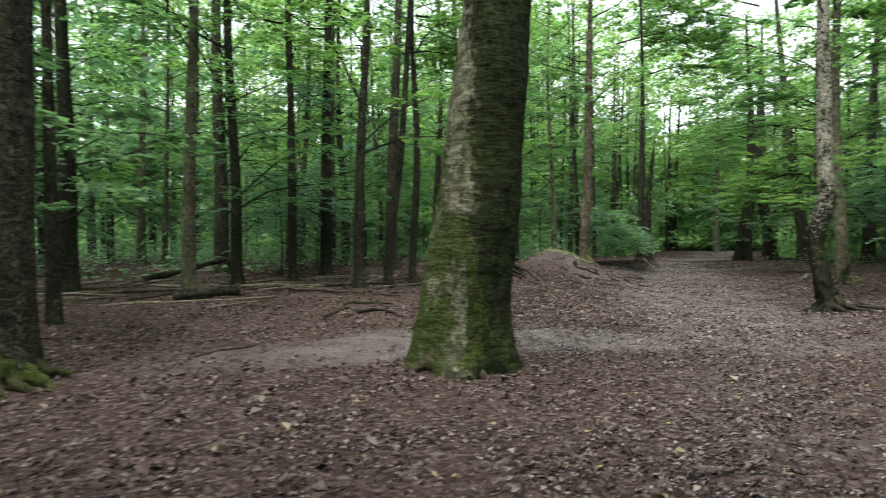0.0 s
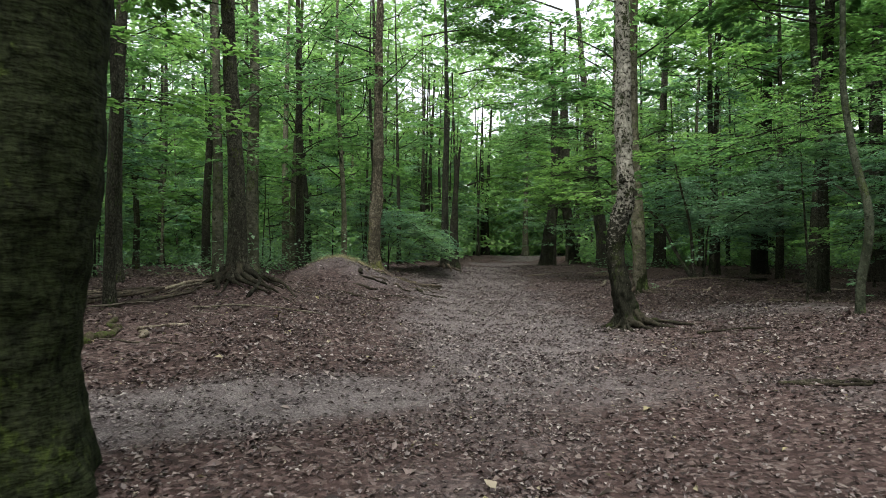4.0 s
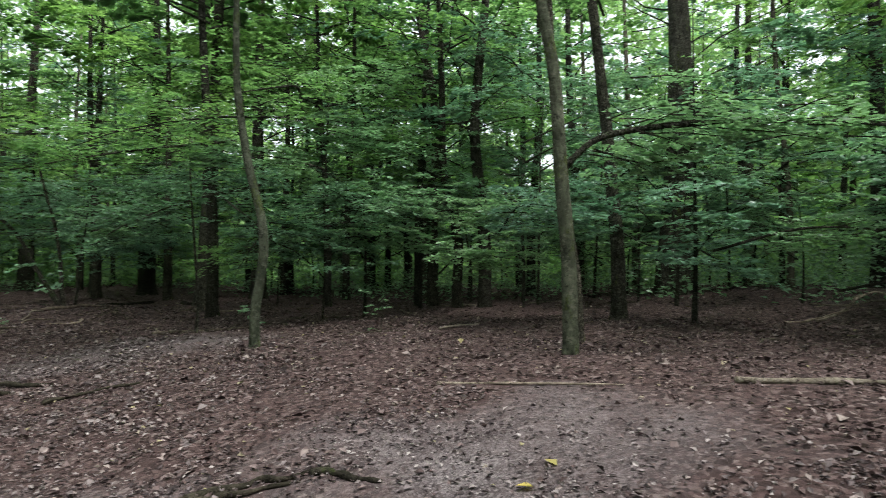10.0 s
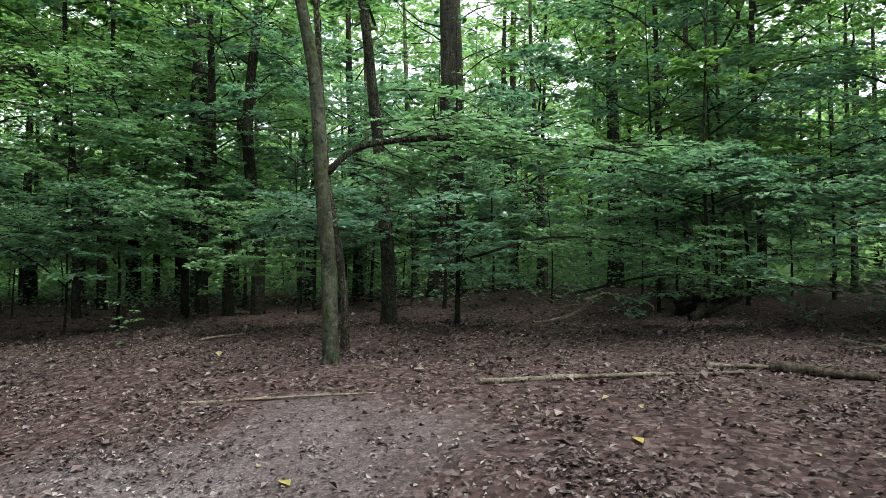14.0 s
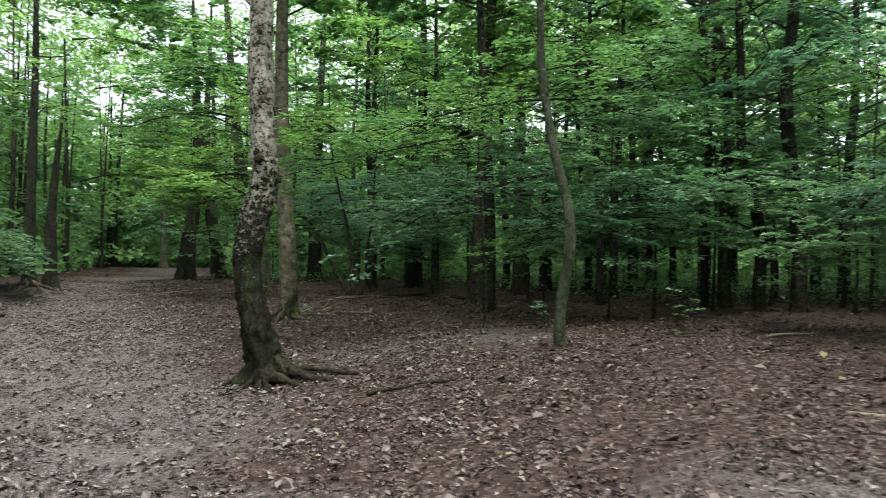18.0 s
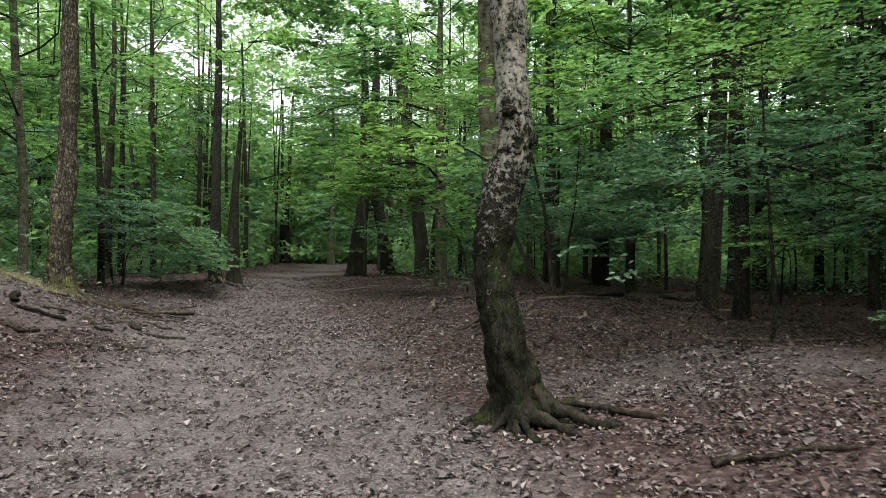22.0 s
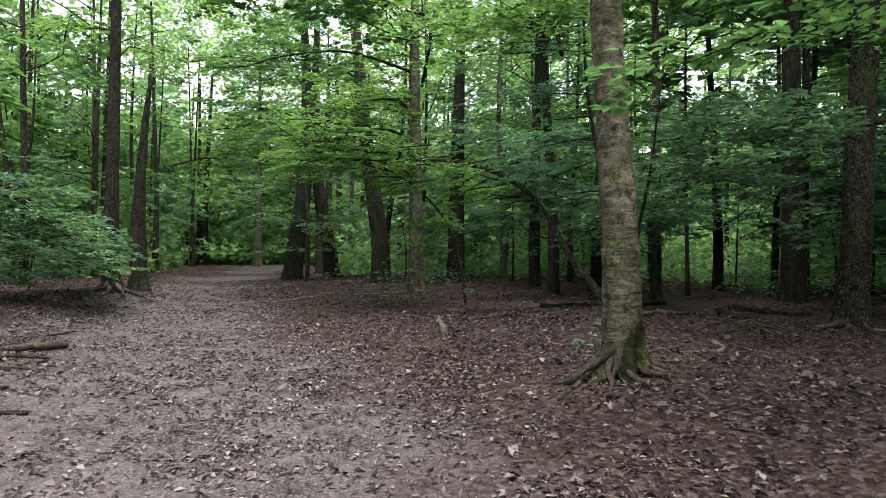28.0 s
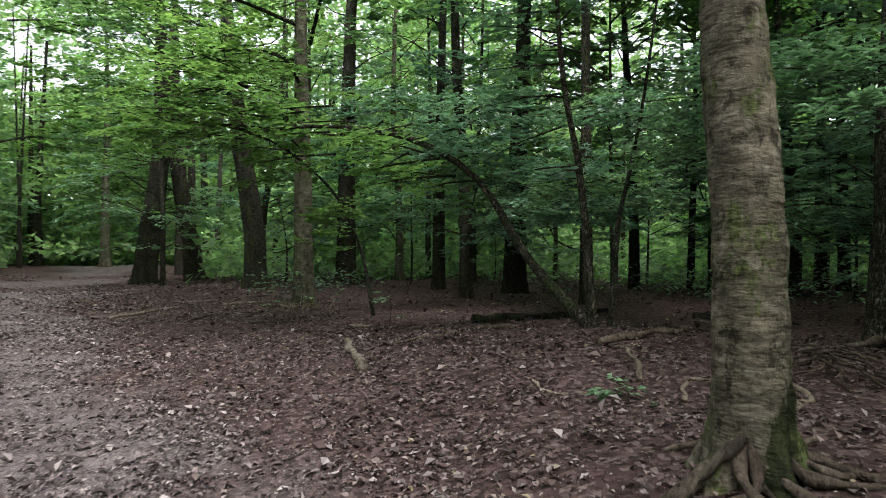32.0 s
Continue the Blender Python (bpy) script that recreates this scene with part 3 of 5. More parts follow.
def tree(name, x, y, dia, height, bark, label, category="tree", bends=(), yaw=-40, sides=14, rings=26, lump=0.02, flare=(0.3, 0.55, 5), roots=(), crown=None, group="", root_bark=None, rise=1.2):
    """A tree: bends are (sideways, height) as seen facing yaw; roots are (angle, length, thickness)."""
    z = float(land(x, y))
    base = new(name)
    base.location = (x, y, z)
    tagged(base, label if len(label.split()) > 3 else label + " standing in the wood", category, group)
    PLACED.append((x, y))
    pts = [(0, 0, -0.15), *[(*shift(yaw, s), h) for s, h in bends]]
    sx, sy = (pts[-1][0], pts[-1][1])
    pts.append((sx * 1.3 + 0.02 * height * math.sin(x * 7), sy * 1.3 + 0.02 * height * math.cos(y * 5), height))
    line = upright(pts, -0.15 + np.linspace(0, 1, rings) ** 1.7 * (height + 0.15))
    rad = dia / 2 * np.maximum(0.12, 1 - 0.85 * (line[:, 2] / height).clip(0, 1) ** 0.9)
    v, f = tube(line, rad, sides, lump, 0.25 + dia * 0.3, (*flare, x * 3 + y))
    part("trunk", mesh_of("trunk", v, f, bark), base)
    for k, (angle, length, thick) in enumerate(roots):
        a, r0 = radians(angle), dia * 0.42
        bend = 0.8 * math.sin(angle * 1.7 + k)
        pts = []
        for t in (0, 0.15, 0.4, 0.7, 1.0):
            q = r0 * 0.5 + t * length
            px, py = q * math.cos(a + bend * t), q * math.sin(a + bend * t)
            pz = float(land(x + px, y + py)) - z
            pts.append((px, py, pz + thick * (rise - (rise + 0.7) * t) + (0.22 * dia + 0.1) * max(0, 1 - t * 5)))
        line_r = catmull(pts, 18)
        u = np.linspace(0, 1, 18)
        line_r[:, 0] += 0.11 * length * u * np.sin(9 * u + angle)
        line_r[:, 1] += 0.11 * length * u * np.cos(11 * u + 2 * angle)
        rv, rf = tube(line_r, 0.8 * thick * np.linspace(1.15, 0.22, 18) * (1 + 0.2 * np.sin(13 * u + angle)), 8, thick * 0.9, 0.12)
        part("root", mesh_of("root", rv, rf, root_bark or ROOTWOOD), base)
    if crown:
        leaf_me, branch_me, turn = crown
        for nm, me, kind in (("branching", branch_me, "stuff"), ("foliage", leaf_me, "stuff")):
            ob = part(nm, me, base, kind=kind)
            ob.rotation_euler = (0, 0, turn)
            at = np.interp(4.0, line[:, 2], line[:, 0]), np.interp(4.0, line[:, 2], line[:, 1])
            ob.location = (at[0], at[1], 0)
        # dense tops added to these trees, mostly out of view, to shade the wood
        if height > 10.5 and (15 < y < 33 or y < 1) and off_path(x, y) > 3.2:
            for k in range(2 if 15 < x < 19 and y > 15 else 1):
                for nm, me in zip(("upper_foliage", "upper_branching"), SHADE_TOPS[(len(PLACED) + k) % 2]):
                    ob = part(nm, me, base, kind="stuff")
                    ob.rotation_euler = (0, 0, turn + 1 + k)
                    ob.location = (at[0], at[1], -1.2 * k)
    return base


TALL = [crown_meshes("tall_crown", low, 14.0, reach, 140, 44, 0.145, LEAF_LOW if i in (0, 2) else LEAF, BARK_DARK, 20 + i, top=0.2)
        for i, (low, reach) in enumerate(((1.2, 3.0), (2.0, 2.7), (1.0, 3.2), (1.6, 3.4)))]
MIDDLE = [crown_meshes("middle_crown", low, 14.0, reach, 118, 44, 0.15, LEAF_LOW if i == 1 else LEAF, BARK_DARK, 25 + i, top=0.2)
          for i, (low, reach) in enumerate(((3.4, 3.0), (4.0, 2.8), (3.0, 3.2)))]
WOOD = [crown_meshes("wood_crown", low, 15.0, reach, 130, 40, 0.215, LEAF if i % 2 else LEAF_LOW, BARK_DARK, 30 + i, False, 0.15)
        for i, (low, reach) in enumerate(((1.6, 3.6), (1.9, 3.2), (1.4, 3.4), (2.2, 4.0)))]
HIGH = [crown_meshes("high_crown", 5.2, 14.0, 3.4, 60, 46, 0.15, LEAF, BARK_DARK, 40 + i, top=0.15) for i in range(3)]
SPARSE = [crown_meshes("sparse_crown", 5.6, 13.0, 3.0, 30, 40, 0.14, LEAF, BARK_DARK, 45 + i, top=0.2) for i in range(2)]
SHADE_BROAD = [crown_meshes("broad_shade_crown", 5.5, 13.0, 6.5, 190, 46, 0.19, LEAF, BARK_DARK, 50 + i) for i in range(2)]
LOWER = [crown_meshes("low_crown", low, high, reach, 48, 52, 0.115, LEAF_LOW, BARK_DARK, 60 + i)
         for i, (low, high, reach) in enumerate(((1.3, 6.0, 1.9), (1.1, 4.5, 1.7), (1.6, 7.0, 2.1), (0.8, 3.2, 1.5)))]


# extra crown tops that block skylight from above
SHADE_TOPS = [crown_meshes("shade_top", 8.0, 13.5, 4.0, 42, 44, 0.26, LEAF, BARK_DARK, 66 + i, False, 1.0) for i in range(2)]


def crown_of(kind, i):
    a, b = kind[i % len(kind)]
    return a, b, i * 1.31


OAK = "tall forest tree with dark rough bark"
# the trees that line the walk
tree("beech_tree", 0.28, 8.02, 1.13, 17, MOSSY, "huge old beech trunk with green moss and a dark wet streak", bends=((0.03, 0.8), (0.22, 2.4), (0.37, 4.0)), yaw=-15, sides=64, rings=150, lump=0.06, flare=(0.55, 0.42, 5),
     roots=((200, 0.9, 0.16), (228, 0.8, 0.15), (262, 0.55, 0.14), (300, 0.5, 0.13), (150, 0.6, 0.12), (335, 0.4, 0.12)), crown=crown_of(HIGH, 0), root_bark=MOSS_LOG)
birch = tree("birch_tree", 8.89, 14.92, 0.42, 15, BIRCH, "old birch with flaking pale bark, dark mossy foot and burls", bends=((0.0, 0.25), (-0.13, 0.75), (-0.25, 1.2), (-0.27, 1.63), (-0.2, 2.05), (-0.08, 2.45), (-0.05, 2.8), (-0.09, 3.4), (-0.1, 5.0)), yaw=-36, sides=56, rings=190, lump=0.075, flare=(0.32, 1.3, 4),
     roots=((350, 1.7, 0.07), (255, 0.8, 0.085), (300, 1.2, 0.1), (225, 0.8, 0.08), (120, 0.8, 0.06), (272, 0.7, 0.06), (240, 0.7, 0.055), (322, 1.0, 0.065), (10, 1.1, 0.05), (205, 0.7, 0.06)), crown=crown_of(SPARSE, 1), root_bark=ROOT_DARK, rise=1.7)
for name, label, at, size in (("burl", "dark hollow burl", (-0.14, -0.05, 2.9), (0.085, 0.08, 0.055)), ("burl", "small round dark knob", (0.075, -0.1, 2.66), (0.055, 0.05, 0.06)), ("burl", "mossy swelling", (-0.2, 0.11, 2.16), (0.11, 0.11, 0.2)), ("burl", "dark scar lip", (-0.15, -0.02, 2.55), (0.08, 0.07, 0.035))):
    bm = bmesh.new()
    bmesh.ops.create_icosphere(bm, subdivisions=3, radius=1.0)
    for v in bm.verts:
        v.co = Vector(at) + Vector([c * s for c, s in zip(v.co * (1 + 0.45 * noise.noise(v.co * 2.5 + Vector(at)) + 0.2 * noise.noise(v.co * 7 + Vector(at))), size)])
    me = bpy.data.meshes.new("burl")
    bm.to_mesh(me), bm.free()
    me.materials.append(MOSSY if "mossy" in label else BARK_DARK)
    for p in me.polygons:
        p.use_smooth = True
    part(name, me, birch, label)
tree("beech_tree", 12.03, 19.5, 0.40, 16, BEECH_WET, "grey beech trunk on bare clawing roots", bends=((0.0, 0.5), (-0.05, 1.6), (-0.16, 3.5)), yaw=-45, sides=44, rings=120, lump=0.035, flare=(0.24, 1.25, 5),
     roots=((165, 1.2, 0.065), (178, 0.8, 0.05), (192, 0.5, 0.04), (204, 0.8, 0.05), (216, 0.45, 0.03), (228, 0.7, 0.045), (240, 0.5, 0.03), (252, 0.65, 0.045), (264, 0.4, 0.025), (276, 0.7, 0.04), (290, 0.5, 0.03), (306, 0.7, 0.05), (322, 0.5, 0.03), (340, 0.9, 0.045), (60, 0.8, 0.05), (148, 0.7, 0.045)), crown=crown_of(SPARSE, 2), rise=1.9)
tree("beech_tree", 1.39, 17.8, 0.38, 17, BARK, "slender dark trunk standing on a fan of exposed roots", bends=((0.0, 1.0), (-0.22, 6)), yaw=-10, sides=24, rings=50, lump=0.04, flare=(0.45, 1.4, 6),
     roots=((180, 1.1, 0.09), (215, 1.2, 0.08), (240, 1.1, 0.08), (265, 1.3, 0.08), (290, 1.2, 0.08), (318, 1.5, 0.09), (345, 1.3, 0.07), (10, 1.8, 0.06), (250, 0.8, 0.07), (305, 0.9, 0.06), (200, 0.8, 0.07), (228, 1.4, 0.05), (277, 1.5, 0.05), (332, 1.6, 0.05)), crown=crown_of(HIGH, 3), root_bark=ROOT_DARK, rise=2.8)
tree("oak_tree", 5.47, 24.7, 0.42, 17, MOTTLED, "grey-green rough-barked trunk with a wide foot on a root-bound hump", bends=((-0.05, 0.5), (0.05, 3), (0.1, 7)), yaw=-20, sides=46, rings=170, lump=0.08, flare=(0.5, 1.15, 4),
     roots=((0, 1.8, 0.055), (330, 1.6, 0.05), (300, 1.8, 0.05), (270, 1.3, 0.05), (20, 2.2, 0.055), (200, 1.0, 0.06), (315, 1.0, 0.035), (345, 1.2, 0.035), (285, 1.1, 0.03)), crown=crown_of(HIGH, 4))
tree("oak_tree", 10.38, 34.0, 0.40, 17, BARK_DARK, "straight dark trunk beside the path with spreading roots", bends=((0, 2), (0.1, 8)), sides=20, rings=44, lump=0.03, flare=(0.4, 0.8, 5),
     roots=((180, 0.9, 0.07), (220, 0.9, 0.07), (260, 1.0, 0.07), (300, 1.2, 0.07), (330, 1.5, 0.07), (200, 0.8, 0.06)), crown=crown_of(HIGH, 5))
tree("dead_tree", 12.0, 37.9, 0.6, 7.2, BARK_DARK, "dark broken-off dead trunk", "dead tree", bends=((0, 3), (0.25, 6)), sides=18, rings=30, lump=0.08, flare=(0.5, 0.5, 4))
tree("young_tree", 19.1, 40.2, 0.2, 11, BARK_DARK, "thin dark young tree at the path edge", bends=((0, 3), (-0.2, 6)), crown=crown_of(TALL, 0))
tree("maple_tree", 17.95, 31.0, 0.5, 15, BEECH, "grey-green trunk with a leafy foot", bends=((0, 2), (-0.05, 6)), sides=20, rings=40, flare=(0.4, 0.4, 4), crown=crown_of(HIGH, 6))
tree("oak_tree", 20.3, 36.5, 0.75, 18, BARK, "thick brown trunk leaning a little", bends=((0, 1), (-0.5, 5), (-1.0, 10)), sides=20, rings=40, lump=0.04, crown=crown_of(HIGH, 7))
tree("oak_tree", 23.6, 35.9, 0.75, 18, BARK_DARK, "thick black-barked trunk", bends=((0, 2), (0.1, 7)), sides=18, rings=36, lump=0.04, crown=crown_of(MIDDLE, 1))
tree("oak_tree", 24.3, 32.2, 0.45, 17, BARK_DARK, OAK, bends=((0, 2), (0.1, 7)), crown=crown_of(MIDDLE, 2))
tree("oak_tree", 25.0, 29.7, 0.75, 18, BARK_DARK, "thick black-barked trunk", bends=((0, 2), (0.25, 7)), sides=18, rings=36, lump=0.04, crown=crown_of(MIDDLE, 3))
tree("oak_tree", 18.0, 19.5, 0.5, 17, BARK, "brown trunk with a flared foot", bends=((0.05, 1), (0.25, 5)), sides=22, rings=44, lump=0.03, flare=(0.4, 0.6, 3), roots=((190, 0.9, 0.09), (230, 0.7, 0.09), (160, 0.8, 0.08)), crown=crown_of(HIGH, 8))
tree("oak_tree", 24.6, 23.15, 0.68, 17, BARK_DARK, "straight black-barked trunk", bends=((0, 2), (-0.05, 6)), sides=20, rings=36, lump=0.03, crown=crown_of(HIGH, 9))
tree("hornbeam_tree", 11.87, 12.4, 0.165, 11, HORNBEAM, "thin winding grey-green stem", bends=((0.0, 0.4), (0.14, 1.6), (-0.14, 2.9), (-0.28, 3.9), (-0.3, 5.2)), yaw=-72, sides=16, rings=44, lump=0.015, flare=(0.15, 0.35, 3), crown=crown_of(HIGH, 10))
tree("hornbeam_tree", 11.8, 7.65, 0.2, 12, HORNBEAM, "grey-green trunk with a low side branch", bends=((0.0, 0.5), (-0.1, 2.2), (-0.2, 3.5), (-0.36, 4.4)), yaw=-72, sides=22, rings=50, lump=0.02, flare=(0.18, 0.4, 4), crown=crown_of(HIGH, 11))
tree("hornbeam_tree", 13.6, 7.95, 0.13, 12, BARK, "thin trunk behind another", bends=((0, 0.5), (-0.25, 2.5), (-0.4, 5)), yaw=-72, crown=crown_of(HIGH, 4))
tree("oak_tree", 16.7, 7.9, 0.29, 15, BARK, OAK, bends=((0, 0.5), (-0.2, 3.5), (-0.55, 7)), yaw=-72, lump=0.03, crown=crown_of(HIGH, 12))
tree("oak_tree", 22.7, 7.45, 0.88, 19, BARK, "very thick old trunk", bends=((0, 1), (0.2, 4), (0.15, 9)), yaw=-72, sides=22, rings=44, lump=0.05, flare=(0.8, 0.45, 4), crown=crown_of(HIGH, 13))
tree("forked_tree", 21.4, 14.0, 0.36, 15, BARK_DARK, "dark trunk that forks high up", bends=((0, 2), (0.05, 6), (-0.4, 8.5)), yaw=-70, lump=0.03, crown=crown_of(MIDDLE, 5))
tree("hornbeam_tree", 20.4, 12.8, 0.3, 13, BARK_DARK, "dark crooked stem", bends=((0, 0.7), (0.05, 1.5), (-0.35, 3.6), (-0.4, 6)), yaw=-70, lump=0.03, crown=crown_of(MIDDLE, 6))
tree("oak_tree", 19.9, 11.8, 0.36, 16, BARK_DARK, OAK, bends=((0, 1.5), (-0.25, 4.5), (0.05, 8)), yaw=-72, lump=0.03, crown=crown_of(MIDDLE, 7))
tree("oak_tree", 26.0, 2.2, 0.55, 17, BARK_DARK, "straight dark trunk", bends=((0, 2), (-0.1, 8)), yaw=-80, lump=0.03, crown=crown_of(MIDDLE, 8))
tree("young_tree", 23.8, 1.3, 0.26, 14, BARK_DARK, "thin dark trunk", bends=((0, 2), (-0.05, 8)), yaw=-80, crown=crown_of(MIDDLE, 9))
for k, (px, py, dd) in enumerate(((29.5, -1.0, 0.4), (29.0, -2.6, 0.3), (25.1, -2.0, 0.3), (30.4, 5.5, 0.45), (27.5, 4.6, 0.2), (16.4, 17.6, 0.3), (22.9, 26.2, 0.35), (21.6, 14.6, 0.22), (22.4, 29.6, 0.4),
                                  (16.9, -1.5, 0.3), (20.5, -3.5, 0.4), (27.0, 11.0, 0.4), (26.0, 16.5, 0.45), (24.5, 19.0, 0.3), (21.0, 17.4, 0.24))):
    tree("oak_tree" if dd > 0.28 else "young_tree", px, py, dd, 14 + dd * 7, BARK_DARK if k % 3 else BARK, OAK if dd > 0.28 else "thin dark young trunk", bends=((0.0, 2), (0.3 * math.sin(k * 2.1), 7)), yaw=-60, lump=0.03, crown=crown_of(TALL if k in (6, 8) else HIGH if k == 5 else MIDDLE, 10 + k))
tree("sapling", 13.55, 15.28, 0.07, 4.6, BARK, "thin sapling with sparse leaves", "sapling", bends=((0.05, 0.4), (0.0, 1.4), (-0.1, 3)), yaw=-33, sides=8, rings=20, lump=0.01, flare=(0.1, 0.2, 3))
# trees west of the path
tree("oak_tree", -4.6, 6.9, 0.55, 17, BARK_DARK, "dark trunk with a broad mossy foot", bends=((0.0, 2), (0.1, 7)), yaw=-10, sides=24, rings=50, lump=0.04, flare=(0.35, 0.7, 4), roots=((300, 0.6, 0.15), (330, 0.8, 0.13), (270, 0.6, 0.13), (10, 0.7, 0.12), (240, 0.6, 0.12)), crown=crown_of(HIGH, 40), root_bark=MOSS_LOG)
tree("young_tree", -0.75, 16.3, 0.22, 12, BARK_DARK, "thin dark leaning stem", bends=((0, 0.5), (0.12, 3), (0.0, 6.5)), yaw=-10, lump=0.02, crown=crown_of(HIGH, 14))
tree("young_tree", -1.35, 16.1, 0.24, 12, BARK_DARK, "thin dark leaning stem", bends=((0, 0.5), (0.3, 3), (0.55, 6.5)), yaw=-10, lump=0.02, crown=crown_of(HIGH, 15))
for k, (px, py, dd, bk) in enumerate(((-1.66, 21.1, 0.42, BARK), (1.5, 26.5, 0.5, BEECH), (1.15, 25.0, 0.42, MOTTLED), (0.55, 24.4, 0.36, BEECH), (2.95, 29.3, 0.24, BEECH), (3.2, 28.6, 0.36, BARK_DARK), (4.75, 27.6, 0.22, BEECH),
                                      (-3.4, 19.0, 0.36, BARK_DARK), (-2.0, 15.6, 0.28, BARK_DARK), (-7.0, 20.6, 0.5, BARK), (-8.45, 14.7, 0.42, BARK_DARK), (-6.2, 15.9, 0.36, BEECH), (-9.5, 14.0, 0.4, BARK_DARK),
                                      (-5.2, 16.4, 0.3, BARK_DARK), (-3.9, 16.9, 0.26, BARK_DARK), (7.0, 35.5, 0.3, BARK_DARK), (8.0, 40.5, 0.3, BARK_DARK), (6.6, 31.6, 0.2, BARK_DARK), (-4.2, 24.5, 0.4, BARK), (-0.3, 30.5, 0.35, BARK_DARK))):
    tree("oak_tree" if dd > 0.3 else "young_tree", px, py, dd, 14 + dd * 7, bk, {0: "brown trunk in the woods", 1: "grey-green trunk with smooth bark", 2: "dark trunk in the woods"}[0 if bk is BARK else 1 if bk is BEECH else 2],
         bends=((0.0, 2), (0.25 * math.sin(k * 1.7 + 1), 7)), yaw=-10, sides=16, rings=34, lump=0.03, crown=crown_of(HIGH if k in (0, 3, 7, 10, 11, 12, 14) else TALL if k in (9, 13, 18, 19) else HIGH if k > 14 else MIDDLE, 30 + k))
tree("oak_tree", 19.6, 42.6, 0.9, 16, BARK_DARK, "thick black trunk at the path edge", bends=((0.1, 1), (0.5, 4)), lump=0.06, crown=crown_of(TALL, 60))
tree("oak_tree", 22.0, 43.3, 0.8, 16, BARK_DARK, "thick black trunk leaning over the path edge", bends=((-0.1, 1), (-0.6, 4)), lump=0.06, crown=crown_of(TALL, 61))
tree("oak_tree", 26.05, 61.7, 0.62, 18, BEECH, "grey trunk on a pale sandy rise", bends=((0, 3), (0.1, 8)), flare=(0.6, 0.8, 4))

fork = tree("forked_tree", 9.2, 44.8, 0.26, 15, BARK_DARK, "slim dark tree that forks above head height", bends=((0.0, 2), (-0.3, 5), (-0.7, 8)), yaw=-35, lump=0.02, crown=crown_of(HIGH, 70))
lv, lf = tube(catmull([(0.0, 0.0, 2.6), (0.35, -0.2, 3.8), (0.6, -0.4, 5.6), (0.7, -0.5, 9.0)], 14), np.linspace(0.08, 0.03, 14), 9, 0.02, 0.3)
part("limb", mesh_of("limb", lv, lf, BARK_DARK), fork)
tree("young_tree", 7.7, 42.0, 0.2, 14, BARK_DARK, "thin dark young trunk", bends=((0.0, 2), (0.15, 7)), crown=crown_of(HIGH, 71))
tree("young_tree", 7.2, 47.9, 0.22, 14, BARK_DARK, "thin dark young trunk", bends=((0.0, 2), (-0.15, 7)), crown=crown_of(HIGH, 72))

for k, (px, py) in enumerate(((12.2, 46.0), (13.6, 51.5), (16.4, 57.0), (10.2, 50.0), (19.0, 63.5), (11.6, 56.0), (26.4, 49.0), (28.2, 55.0), (31.5, 61.0), (15.0, 62.0), (8.0, 55.0), (5.0, 51.0), (11.0, 61.0), (17.0, 67.0), (9.0, 66.0), (13.0, 70.0), (20.5, 71.0), (5.5, 60.0))):
    tree("oak_tree", px, py, 0.26 + 0.03 * (k % 4), 17, BARK_DARK if k % 3 else BARK, "forest trunk at the far bend of the path", bends=((0.0, 2), (0.2 * math.sin(k * 2.3), 7)), lump=0.03, crown=crown_of(TALL if k % 2 else WOOD, 80 + k))


# unseen beeches added behind the start, to shade its ground
for k, (px, py, dd) in enumerate(((3.2, -4.2, 0.6), (-2.4, -3.4, 0.5), (5.2, -6.5, 0.5), (-0.5, -8.0, 0.5))):
    tree("beech_tree", px, py, dd, 15, BEECH, "grey beech with a broad high crown", bends=((0, 2), (0.2, 6)), lump=0.02, crown=crown_of(SHADE_BROAD, k))


def clear_of_walk(x, y, extra=0.0):
    d = float(off_path(x, y))
    lo, hi = (-12.0, 19.0) if y < 13 else (-9.0, 15) if y < 24 else (-3.6, 14) if y < 34 else (-3.8, 6.0) if y < 40 else (-6.5, 7.5) if y < 63 else (-2.8, 3.0)
    # behind the start the wood comes closer, out of view, to darken it
    if y < 1:
        lo, hi = (-6, 17) if y > -8 else (-3, 12)
    return not (lo - extra < d < hi + extra)


# the trees of the wood around
rng = np.random.default_rng(11)
made, tries = 0, 0
while made < 100 and tries < 6000:
    tries += 1
    px, py = (rng.uniform(-17, 40), rng.uniform(-8, 54)) if made % 8 else (rng.uniform(-24, 44), rng.uniform(-14, 66))
    ok = (clear_of_walk(px, py) or (1 < py < 34 and off_path(px, py) > (14 if py < 24 else 10.5) and made % 5 == 0)) and min((px - a) ** 2 + (py - b) ** 2 for a, b in PLACED) > 2.4 ** 2
    if not ok:
        continue
    dd = float(rng.choice([0.14, 0.2, 0.26, 0.34, 0.42]))
    tree("young_tree" if dd < 0.25 else "forest_tree", px, py, dd, 12 + dd * 10, [BARK, BARK_DARK, BARK_DARK, BEECH][made % 4], "slim forest trunk with leafy sprays" if dd < 0.25 else "forest trunk with a leafy crown",
         bends=((float(rng.normal(0, 0.05)), 2), (float(rng.normal(0, 0.35)), 6)), sides=9, rings=14, lump=0.02, crown=crown_of(WOOD, made + 3), group="trees of the wood")
    made += 1
